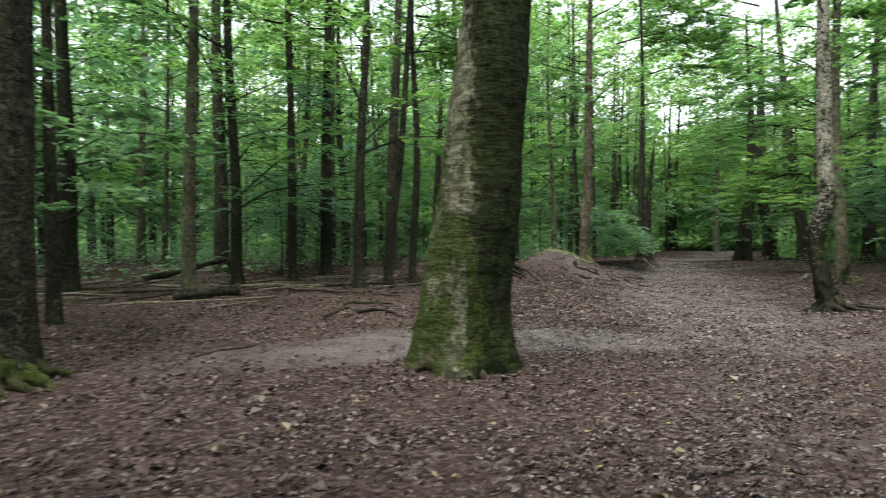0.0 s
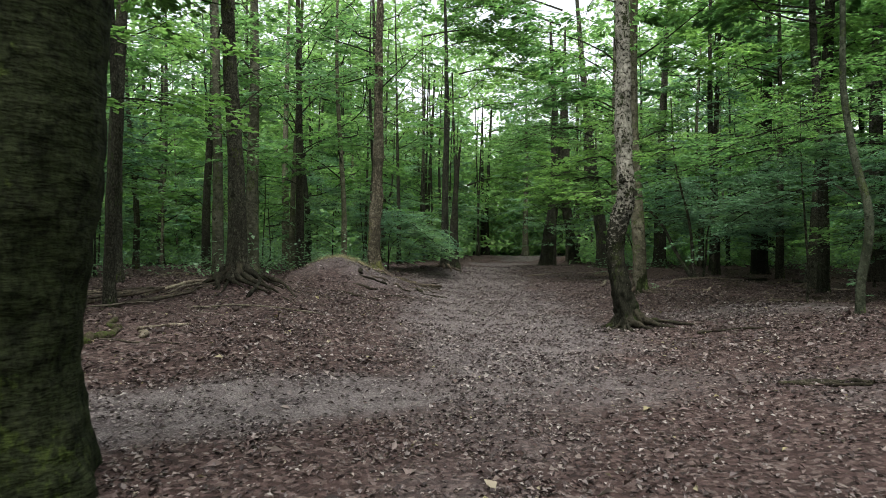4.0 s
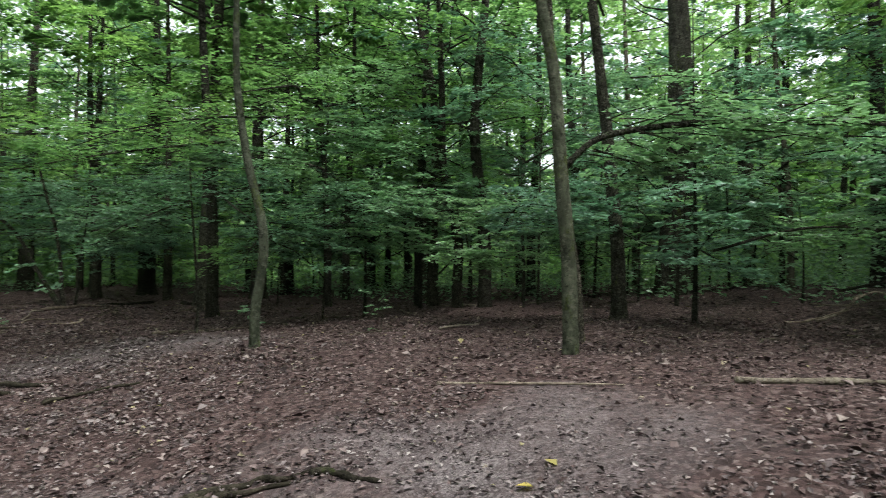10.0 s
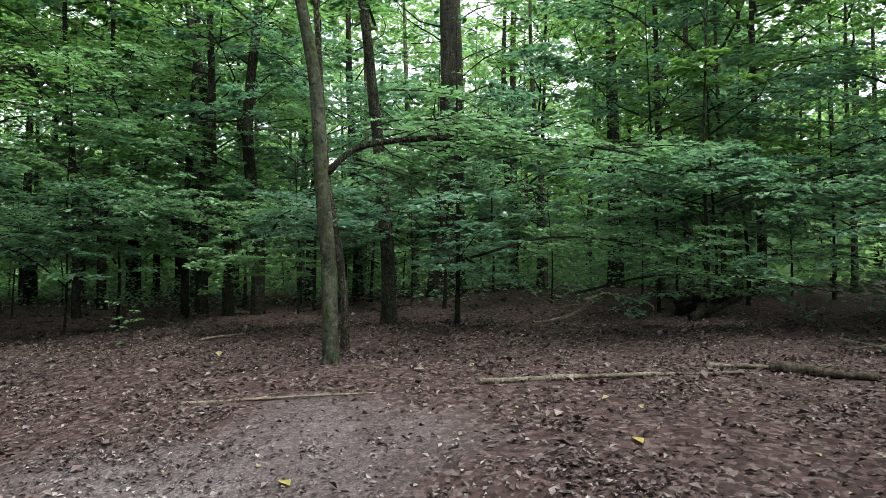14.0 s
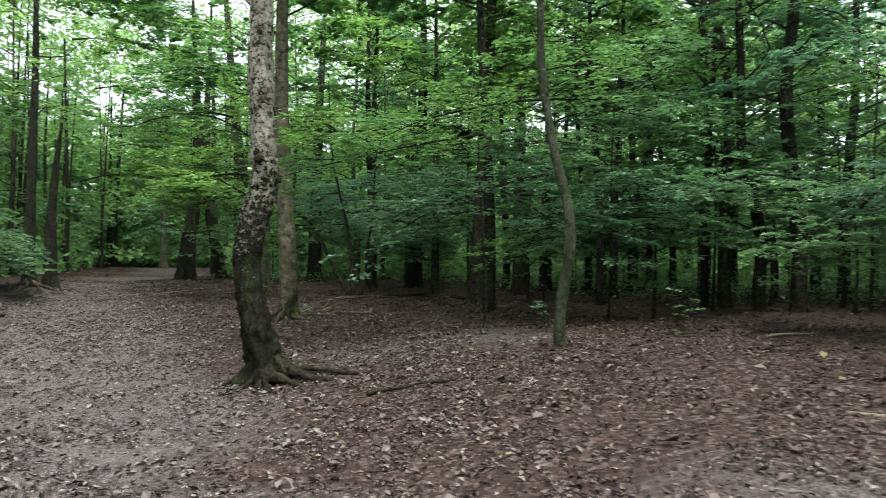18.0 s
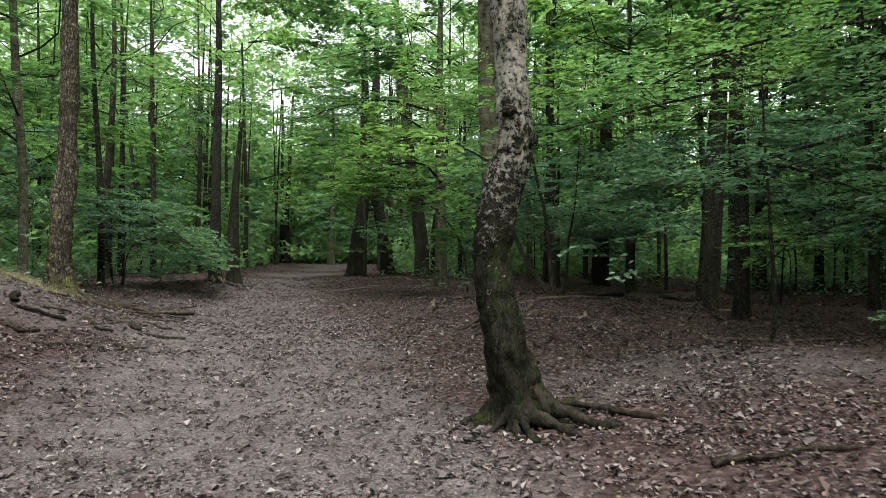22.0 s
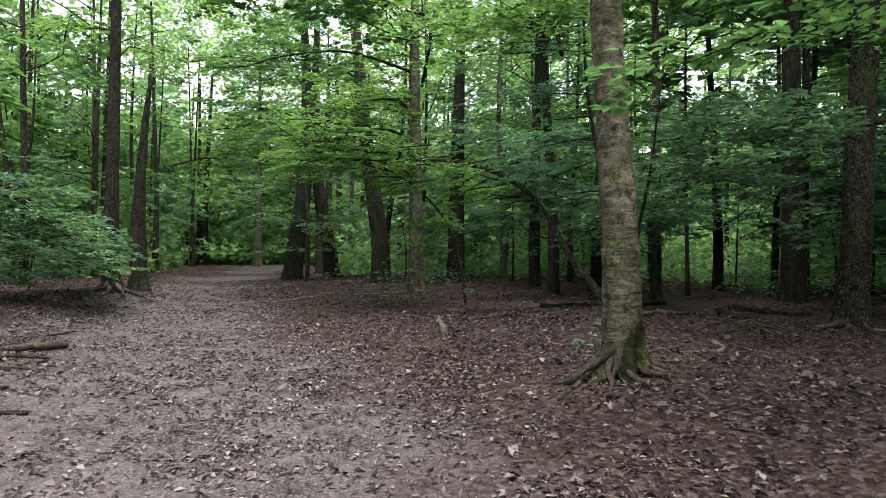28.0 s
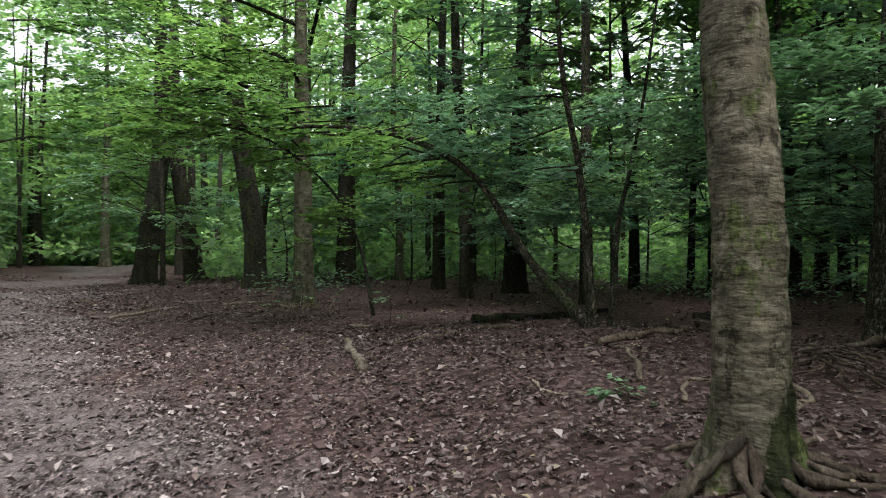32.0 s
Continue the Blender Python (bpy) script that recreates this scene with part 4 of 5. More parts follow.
for k in range(20):
    px, py = 24.5 + rng.uniform(0, 12), rng.uniform(12, 38)
    if min((px - a) ** 2 + (py - b) ** 2 for a, b in PLACED) > 1.6 ** 2:
        tree("forest_tree", px, py, 0.2 + 0.2 * float(rng.uniform()), 15, BARK_DARK, "forest trunk with a leafy crown", bends=((0.0, 2), (float(rng.normal(0, 0.3)), 6)), sides=9, rings=14, lump=0.02, crown=crown_of(WOOD, 2 * k), group="trees of the wood")
made, tries = 0, 0
while made < 80 and tries < 6000:
    tries += 1
    px, py = rng.uniform(-16, 36), rng.uniform(-8, 56)
    if not (clear_of_walk(px, py, 2.2) or (py < 24 and off_path(px, py) > 11.0 and px > 15.5)) or min((px - a) ** 2 + (py - b) ** 2 for a, b in PLACED) < 1.0:
        continue
    i = made
    tree("sapling", px, py, 0.05 + 0.05 * float(rng.uniform()), (5.6, 4.2, 6.6, 2.9)[i % 4], BARK_DARK, "leafy understory sapling", "sapling", bends=((0.05, 1), (float(rng.normal(0, 0.15)), 2.5)), sides=6, rings=9, lump=0.0,
         crown=crown_of(LOWER, made), group="saplings of the understory")
    made += 1


for k in range(44):
    px, py = rng.uniform(16.2, 27), rng.uniform(-7, 14.5)
    if min((px - a) ** 2 + (py - b) ** 2 for a, b in PLACED) < 0.8:
        continue
    tree("sapling", px, py, 0.05 + 0.06 * float(rng.uniform()), (5.6, 4.2, 6.6, 2.9)[k % 4], BARK_DARK, "thin leafy sapling under tall trees", "sapling", bends=((0.05, 1), (float(rng.normal(0, 0.2)), 2.5)), sides=6, rings=9, lump=0.0,
         crown=crown_of(LOWER, k + 1), group="saplings of the understory")


# ---- leafy branches that hang in view ----
def bough(name, label, pts, r0, origins_n, length, leaf, leaves, material, wood, seed, spread=0.9, drop=0.12, category="branch", start=5):
    """A branch with sprays of leaves along it."""
    rng = np.random.default_rng(seed)
    line = catmull(pts, 26)
    base = new(name)
    base.location = line[0]
    tagged(base, label, category)
    loc = line - line[0]
    v, f = tube(loc, np.linspace(r0, r0 * 0.25, 26), 8, r0 * 0.3, 0.2)
    part("limb", mesh_of("limb", v, f, wood), base)
    k = rng.integers(start, 26, origins_n)
    head = np.arctan2(np.gradient(loc[:, 1]), np.gradient(loc[:, 0]))[k] + rng.choice([-1, 1], origins_n) * rng.uniform(0.2, 1.3, origins_n)
    o = loc[k] + rng.normal(0, 0.05, (origins_n, 3)) + np.array([0, 0, 1]) * rng.normal(0, spread * 0.2, origins_n)[:, None]
    lv, lines = sprays(o, head, length * rng.uniform(0.6, 1.3, origins_n), rng.normal(0.05, 0.15, origins_n), rng.uniform(0.5, 1.5, origins_n) * drop, leaves, leaf, rng)
    part("foliage", mesh_of("foliage", lv, quads_for(len(lv) // 4), material, False), base, kind="stuff")
    tv, tf = twigs(lines, r0 * 0.25)
    part("twig_spray", mesh_of("twig_spray", tv, tf, wood), base, kind="stuff")
    return base


def on_tree(x, y, h):
    return x, y, float(land(x, y)) + h


# hornbeam's low side branch and its flat sprays
bough("side_branch", "dark side branch with flat layered leaves", [(11.78, 7.72, 2.75), (11.9, 7.3, 3.1), (12.3, 6.5, 3.25), (12.8, 5.2, 3.3), (13.2, 3.9, 3.15)], 0.05, 46, 1.0, 0.1, 60, LEAF_LOW, BARK_DARK, 71)
for k, pts in enumerate(([(14.6, 6.2, 1.8), (14.4, 5.0, 2.1), (14.3, 3.8, 2.0), (14.6, 2.4, 1.7)], [(15.5, 4.5, 1.2), (15.2, 3.2, 1.5), (15.0, 1.8, 1.45), (15.2, 0.4, 1.2)], [(15.4, 9.8, 2.2), (14.8, 9.2, 2.6), (14.4, 8.4, 2.5)],
                         [(16.5, 1.8, 2.6), (15.9, 0.8, 3.0), (15.6, -0.6, 2.9), (15.9, -1.9, 2.5)], [(16.2, 11.4, 1.4), (15.6, 10.6, 1.8), (15.4, 9.6, 1.7)])):
    bough("hanging_branch", "hanging branch with layered green leaves", pts, 0.022, 34, 0.9, 0.095, 55, LEAF_LOW, BARK_DARK, 80 + k)
# the leaning stem by the beech and its long arched branches
bough("leaning_tree", "half-fallen dark stem arching over with bright leaves", [(15.84, 22.4, 0.42), (15.85, 22.52, 0.56), (15.86, 22.93, 0.94), (15.87, 23.44, 1.44), (15.68, 24.21, 2.58), (15.39, 25.54, 3.28), (15.01, 27.32, 3.55), (14.55, 28.25, 3.45)], 0.085, 40, 1.15, 0.12, 54, LEAF, BARK_DARK, 90, 1.2, 0.07, "tree", 14)
bough("arched_branch", "thin arched dark branch with large green leaves", [(16.6, 27.2, 0.3), (16.9, 27.9, 1.6), (16.2, 28.0, 2.7), (14.8, 28.2, 3.5), (13.2, 28.6, 3.6)], 0.04, 36, 1.2, 0.13, 54, LEAF, BARK_DARK, 91, 1.4, 0.08)
bough("hazel_tree", "winding upright stem beside the leaning one", [(15.95, 22.42, 0.4), (15.92, 22.47, 0.9), (15.9, 22.52, 1.7), (15.78, 22.56, 2.6), (15.55, 22.62, 3.5), (15.24, 22.55, 4.6), (15.0, 22.4, 6.5)], 0.07, 15, 1.0, 0.1, 44, LEAF_LOW, BARK, 92, 1.0, 0.1, "tree", 13)
bough("hazel_tree", "second thin winding stem of the same clump", [(16.2, 22.35, 0.4), (16.29, 22.31, 1.05), (16.31, 22.27, 1.8), (16.33, 22.14, 2.38), (16.3, 21.98, 3.02), (16.17, 21.77, 3.9), (16.2, 21.5, 6.0)], 0.045, 14, 1.0, 0.1, 44, LEAF_LOW, BARK, 93, 1.0, 0.1, "tree", 13)
# bright maple boughs over the path's edge
for k, pts in enumerate(([(17.9, 31.0, 5.4), (16.6, 30.0, 5.6), (15.0, 29.2, 5.2), (13.6, 28.6, 4.6)], [(17.9, 30.9, 4.2), (16.4, 29.6, 4.6), (14.8, 28.6, 4.4), (13.4, 27.8, 3.9)], [(18.0, 31.0, 6.8), (16.0, 31.6, 7.2), (14.2, 31.8, 6.8), (12.9, 31.6, 6.2)],
                         [(20.2, 36.5, 5.4), (18.6, 36.0, 5.2), (17.0, 35.4, 4.6), (15.8, 35.0, 3.8)], [(16.9, 24.5, 5.6), (15.4, 23.4, 5.6), (14.2, 22.6, 5.2), (13.4, 22.0, 4.8)],
                         [(18.0, 30.8, 6.4), (16.6, 28.6, 6.8), (15.0, 26.6, 6.5), (13.4, 25.2, 5.9)], [(18.0, 31.0, 8.0), (16.2, 30.4, 8.4), (14.4, 29.4, 8.2), (12.8, 28.4, 7.5)], [(20.3, 36.5, 7.4), (18.0, 35.2, 7.8), (15.8, 34.0, 7.5), (14.2, 33.0, 6.9)])):
    bough("leafy_bough", "bough of bright green leaves reaching over the path", pts, 0.05, 38, 1.3, 0.125, 50, LEAF, BARK_DARK, 100 + k, 1.5, 0.08)
# boughs low over the eastern edge of the path
for k, pts in enumerate(([(14.8, 15.4, 4.2), (12.9, 16.3, 3.75), (11.4, 16.9, 3.3), (10.4, 17.3, 2.95)], [(15.0, 17.8, 4.7), (12.9, 17.7, 4.2), (11.4, 17.4, 3.9), (10.6, 16.9, 3.6)], [(14.6, 14.6, 3.2), (13.2, 15.0, 2.8), (12.1, 15.4, 2.3), (11.6, 15.6, 1.9)], [(14.6, 13.2, 4.4), (13.0, 14.0, 4.2), (11.6, 14.6, 3.8), (10.8, 15.0, 3.4)], [(17.9, 19.5, 5.4), (16.2, 17.8, 5.2), (14.8, 16.6, 4.8), (13.6, 15.6, 4.2)])):
    bough("overhanging_bough", "overhanging bough of fresh green leaves", pts, 0.025, 28, 1.0 if k < 4 else 1.3, 0.1, 42, LEAF_LOW if k == 2 else LEAF, BARK_DARK, 140 + k, 0.9, 0.1)
bough("birch_twig", "leafy twig springing from the birch", [(8.66, 15.1, 2.4), (8.25, 15.3, 2.62), (7.85, 15.5, 2.6)], 0.012, 12, 0.5, 0.085, 30, LEAF, BARK_DARK, 150, 0.4)
# seedlings and leafy feet of trees
for k, (sx, sy, sh) in enumerate(((13.2, 20.75, 0.16), (17.5, 30.5, 0.9), (17.2, 30.9, 0.8), (17.0, 31.4, 0.9), (18.3, 30.5, 0.7), (13.2, 13.6, 0.6), (14.2, 11.6, 0.8), (16.2, 26.4, 0.9), (9.2, 33.6, 0.7))):
    z = float(land(sx, sy))
    bough("seedling", "small leafy seedling on the forest floor", [(sx, sy, z - 0.05), (sx + 0.05, sy, z + sh * 0.5), (sx, sy + 0.08, z + sh * 0.8)], 0.008, 7, 0.24, 0.075, 12, LEAF_LOW, BARK_DARK, 160 + k, 0.5, 0.1, "seedling")
# drooping young beech at the path's edge
for k, pts in enumerate(([(7.2, 32.0, 0.35), (7.3, 31.9, 2.2), (7.9, 31.2, 2.6), (9.0, 30.6, 1.7)], [(7.2, 32.2, 0.35), (7.5, 32.4, 1.7), (8.4, 32.0, 1.9), (9.5, 31.6, 1.2)], [(7.0, 32.0, 0.35), (6.6, 31.4, 2.4), (6.4, 30.4, 2.9), (6.8, 29.3, 2.4)], [(8.6, 34.4, 0.4), (8.7, 34.0, 1.5), (9.2, 33.2, 1.9), (9.9, 32.6, 1.3)])):
    bough("young_beech", "young beech with drooping pale green sprays", pts, 0.03, 46, 1.0, 0.1, 60, LEAF_LOW, BARK_DARK, 110 + k, 1.4, 0.2, "sapling")
# layered sprays of the eastern understory
rng = np.random.default_rng(17)
for k in range(26):
    bx, by = 15.4 + rng.uniform(-0.6, 3.4), rng.uniform(-5, 13.5)
    bz, a = rng.uniform(1.7, 3.9), rng.uniform(2.4, 4.4)
    tip = [(bx + q * math.cos(a + 0.2 * q), by + q * math.sin(a + 0.2 * q), bz + 0.25 * q - 0.12 * q * q) for q in (0, 0.7, 1.5, 2.3)]
    bough("hanging_branch", "hanging branch with layered green leaves", tip, 0.02, 24, 0.85, 0.1, 50, LEAF_LOW, BARK_DARK, 200 + k, 0.9, 0.1)
for k in range(34):
    by = rng.uniform(14, 33)
    bx = float(np.interp(by, PATH_Y, PATH_X)) + rng.uniform(8.5, 14.0)
    bz, a = rng.uniform(2.0, 4.8), rng.uniform(2.6, 4.6)
    tip = [(bx + q * math.cos(a + 0.2 * q), by + q * math.sin(a + 0.2 * q), bz + 0.25 * q - 0.12 * q * q) for q in (0, 0.8, 1.7, 2.6)]
    bough("hanging_branch", "hanging branch with layered green leaves", tip, 0.02, 24, 0.95, 0.11, 48, LEAF_LOW, BARK_DARK, 300 + k, 0.9, 0.1)
# boughs that close over the far path
for k, (y0, side, bz) in enumerate(((53, -1, 7.0), (56, 1, 9.0), (63, 1, 6.5), (50, -1, 15), (57, -1, 14), (61, 1, 16), (64, -1, 11), (68, -1, 14), (71, -1, 7.5), (52, 1, 10), (48, -1, 16.5), (58, 1, 17), (36, 1, 14.2), (40, 1, 16.6), (42, -1, 17.8), (44, 1, 15.2), (41, -1, 14.6), (37, -1, 16.8))):
    cx = float(np.interp(y0, PATH_Y, PATH_X))
    pts = [(cx + side * 4.5, y0, bz - 0.6), (cx + side * 2.6, y0 + 0.4, bz), (cx + side * 0.6, y0 + 0.2, bz + 0.1), (cx - side * 1.8, y0 - 0.3, bz - 0.4)]
    bough("high_bough", "high leafy bough arching over the far path", pts, 0.06, 40, 1.7, 0.24, 44, LEAF, BARK_DARK, 230 + k, 2.4, 0.08)
# boughs near the birch, over the eastern edge
for k, pts in enumerate(([(17.6, 19.3, 4.6), (16.0, 18.0, 4.4), (14.4, 16.8, 4.0), (13.2, 16.0, 3.6)], [(17.6, 19.2, 3.4), (16.2, 17.2, 3.2), (15.0, 15.6, 2.8), (14.4, 14.2, 2.2)], [(16.5, 15.0, 5.2), (15.0, 14.0, 5.2), (13.6, 13.4, 4.8), (12.4, 13.2, 4.4)],
                         [(18.4, 17.4, 2.2), (17.2, 16.6, 2.4), (16.2, 16.2, 2.0), (15.4, 15.9, 1.5)], [(19.5, 15.0, 3.0), (18.0, 14.4, 3.2), (16.8, 14.0, 2.9), (15.6, 13.2, 2.4)])):
    bough("overhanging_bough", "overhanging bough of fresh green leaves", pts, 0.04, 28, 1.2, 0.105, 44, LEAF if k in (0, 2, 3) else LEAF_LOW, BARK_DARK, 120 + k, 1.5)


# ---- the far wood ----
def far_wood(name, r0, r1, n_leaves, n_trunks, leaf, seed, a0, a1, top=23.4):
    """Ring of distant woodland round the walk, as leaf masses and trunks."""
    rng = np.random.default_rng(seed)
    n_tree = n_leaves // 700
    a = rng.uniform(a0, a1, n_tree)
    r = np.sqrt(rng.uniform(r0 ** 2, r1 ** 2, n_tree))
    cx, cy = 9 + r * np.sin(a), 16 + r * np.cos(a)
    keep = np.abs(off_path(cx, cy)) > np.where((cy > 20) & (cy < 62), 7.5, 0)
    cx, cy = cx[keep], cy[keep]
    m = 700
    n_tree = len(cx)
    clump = rng.uniform(-1, 1, (n_tree, 14, 3)) * (3.4, 3.4, top / 2 - 0.3) + (0, 0, top / 2 + 0.3)
    which = rng.integers(0, 14, (n_tree, m))
    p = np.take_along_axis(clump, which[:, :, None], 1) + rng.normal(0, 1, (n_tree, m, 3)) * (0.8, 0.8, 0.35)
    p[:, :, 0] += cx[:, None]
    p[:, :, 1] += cy[:, None]
    p = p.reshape(-1, 3)
    p[:, 2] = np.where(p[:, 2] < 0.4, rng.uniform(0.4, 3.0, len(p)), p[:, 2]) + land(p[:, 0], p[:, 1])
    k = len(p)
    size = leaf * rng.uniform(0.6, 1.4, k)
    v = leaf_quads(p, rng.uniform(0, 6.28, k), size, size * 1.1, rng.normal(-0.2, 0.35, k), rng.normal(0, 0.4, k)).reshape(-1, 4, 3)[:, 1:].reshape(-1, 3)
    # the pale leaf colour stands in for haze over the far trees
    tagged(new(name, mesh_of(name, v, np.arange(3 * k).reshape(k, 3), LEAF_HAZE, False)), "distant green woodland foliage", "woodland", kind="stuff")
    pieces = []
    a = rng.uniform(a0, a1, n_trunks)
    r = np.sqrt(rng.uniform(r0 ** 2, r1 ** 2, n_trunks))
    for px, py, d in zip(9 + r * np.sin(a), 16 + r * np.cos(a), rng.uniform(0.12, 0.5, n_trunks)):
        if abs(off_path(px, py)) < 3.2 and py > 20:
            continue
        z = float(land(px, py))
        pieces.append(tube([(px, py, z - 0.2), (px + rng.normal(0, 0.1), py, z + 4), (px + rng.normal(0, 0.4), py, z + 15)], (d * 0.62, d * 0.45, d * 0.2), 6, close=False))
    tv, tf = joined(pieces)
    tagged(new("distant_wood", mesh_of("distant_wood", tv, tf, BARK_DARK)), "dark distant trunks of the wood", "woodland", kind="stuff")


far_wood("woodland", 34, 60, 200000, 130, 0.47, 5, -0.75, 2.3)
def thicket(name, n, r0, r1, leaf, seed, top=5.0):
    """Dense low growth at a distance, which closes the view between the trunks."""
    rng = np.random.default_rng(seed)
    a = rng.uniform(-0.8, 2.35, n)
    r = np.sqrt(rng.uniform(r0 ** 2, r1 ** 2, n))
    x, y = 9 + r * np.sin(a), 16 + r * np.cos(a)
    z = rng.uniform(0.1, top, n) * (0.55 + 0.45 * np.sin(0.5 * x) * np.sin(0.43 * y + 1))
    keep = (np.abs(off_path(x, y)) > 5.2) | (y > 68)
    x, y, z = x[keep], y[keep], z[keep]
    k = len(x)
    size = leaf * rng.uniform(0.6, 1.4, k)
    v = leaf_quads(np.stack([x, y, z + land(x, y)], 1), rng.uniform(0, 6.28, k), size, size, rng.normal(-0.2, 0.35, k), rng.normal(0, 0.4, k)).reshape(-1, 4, 3)[:, 1:].reshape(-1, 3)
    # leaves paled by colour, as haze would pale them
    tagged(new(name, mesh_of(name, v, np.arange(3 * k).reshape(k, 3), LEAF_HAZE, False)), "dense low thicket deep in the wood", "undergrowth", kind="stuff")


thicket("thicket", 110000, 27, 62, 0.42, 52)
thicket("thicket_beyond", 60000, 48, 86, 0.7, 53, 9.0)
far_wood("woodland_north", 46, 76, 35000, 30, 0.62, 8, -0.65, 0.75, 16.0)
far_wood("woodland_behind", 24, 50, 45000, 90, 0.6, 6, 2.3, 5.53)
far_wood("woodland_beyond", 60, 100, 150000, 190, 1.0, 7, -0.75, 2.3, 15.0)


def undergrowth(name, n, leaf, seed):
    """Low shrubs and seedlings under the trees, away from the trodden ground."""
    rng = np.random.default_rng(seed)
    m = n // 60
    cx, cy = rng.uniform(-18, 36, m), rng.uniform(-2, 56, m)
    d = off_path(cx, cy)
    keep = (d < np.where(cy < 16, -16.0, np.where(cy < 24, -12.0, -5.2))) | (d > np.where(cy < 34, 16.0, 7.0))
    cx, cy = cx[keep], cy[keep]
    m = len(cx)
    p = np.stack([cx, cy, np.zeros(m)], 1)[:, None, :] + rng.normal(0, 1, (m, 60, 3)) * (0.55, 0.55, 0)
    p[:, :, 2] = rng.uniform(0.08, 1.0, (m, 60)) * rng.uniform(0.4, 1.5, (m, 1))
    p = p.reshape(-1, 3)
    p[:, 2] += land(p[:, 0], p[:, 1])
    k = len(p)
    size = leaf * rng.uniform(0.6, 1.4, k)
    v = leaf_quads(p, rng.uniform(0, 6.28, k), size, size * 0.75, rng.normal(-0.15, 0.3, k), rng.normal(0, 0.35, k))
    tagged(new(name, mesh_of(name, v, quads_for(k), LEAF_LOW, False)), "low green undergrowth beneath the trees", "undergrowth", kind="stuff")


undergrowth("undergrowth", 90000, 0.13, 51)


# ---- fallen leaves ----
def heap(x, y):
    """Uneven drifts, from 0 to 1."""
    a = np.sin(1.1 * x + 2 * np.sin(0.7 * y)) * np.sin(1.3 * y + 2 * np.sin(0.9 * x))
    b = np.sin(4.3 * x + 1.7 * np.sin(3.1 * y)) * np.sin(3.7 * y + 1.9 * np.sin(2.9 * x))
    c = np.sin(11.0 * x + 2.1 * np.sin(7.3 * y)) * np.sin(9.7 * y + 2.3 * np.sin(8.1 * x))
    return smooth(-0.35, 0.75, 0.35 * a + 0.45 * b + 0.4 * c)


def fallen(name, n, x0, x1, y0, y1, size, seed, label, material, on_path, bits=False):
    rng = np.random.default_rng(seed)
    x, y = rng.uniform(x0, x1, n), rng.uniform(y0, y1, n)
    if on_path:
        x = x + np.interp(y, PATH_Y, PATH_X)
        x0, x1 = -40, 60
    edge = smooth(x0, x0 + 4, x) * smooth(x1, x1 - 4, x) * smooth(y0, y0 + 3, y) * smooth(y1, y1 - 5, y)
    bare_here = bareness(x, y)
    share = (0.3 + 0.7 * np.minimum(1, 1.6 * bare_here)) * (1 - (0.55 if bits else 0.35) * smooth(0.5, 0.8, bare_here)) if on_path else 1 - 0.95 * smooth(0.0, 0.75, bare_here)
    keep = rng.uniform(0, 1, n) < share * (0.18 + 0.82 * heap(x, y)) * edge
    x, y = x[keep], y[keep]
    n = len(x)
    s = size * rng.uniform(0.5, 1.4, n)
    p = np.stack([x, y, land(x, y) + rng.uniform(0.003, 0.022, n)], 1)
    v = leaf_quads(p, rng.uniform(0, 6.28, n), s, s * rng.uniform(0.4, 0.8, n), rng.normal(0.06, 0.3, n), rng.normal(0, 0.42, n), 0.3)
    f = quads_for(n)
    if bits:
        v, f = v.reshape(-1, 4, 3)[:, 1:].reshape(-1, 3), np.arange(3 * n).reshape(n, 3)
    tagged(new(name, mesh_of(name, v, f, material, False)), label, "fallen leaves", kind="stuff")


fallen("leaf_litter", 500000, -8, 19, -4, 30, 0.05, 31, "dry red-brown fallen beech leaves", LITTER, False)
fallen("path_leaves", 330000, -5, 5.5, -4, 38, 0.046, 33, "pale trodden fallen leaves on the path", PALE_LITTER, True)
fallen("leaf_crumbs", 320000, -4.5, 5, -2, 33, 0.026, 34, "crumbled bits of dry leaf on the soil", PALE_LITTER, True, True)
fallen("far_path_leaves", 75000, -6, 6.5, 9, 46, 0.08, 35, "pale fallen leaves scattered farther along the path", PALE_LITTER, True)
fallen("leaf_litter_beyond", 70000, -16, 34, 2, 56, 0.1, 32, "brown fallen leaves under the trees", LITTER, False)


def dry_grass(name, n, cx, cy, r, seed):
    """A patch of thin pale blades on the bank."""
    rng = np.random.default_rng(seed)
    x, y = cx + rng.normal(0, r, n), cy + rng.normal(0, r * 0.7, n)
    p = np.stack([x, y, land(x, y)], 1)
    v = leaf_quads(p, rng.uniform(0, 6.28, n), rng.uniform(0.07, 0.24, n), np.full(n, 0.007), rng.uniform(0.05, 0.9, n), rng.normal(0, 0.3, n))
    tagged(new(name, mesh_of(name, v, quads_for(n), STRAW, False)), "pale dry grass on the root-bound bank", "grass", kind="stuff")


dry_grass("dry_grass", 3600, 4.6, 24.4, 0.55, 61)
dry_grass("dry_grass", 500, 6.2, 25.6, 0.4, 62)
dry_grass("dry_grass", 300, 17.4, 30.6, 0.4, 63)


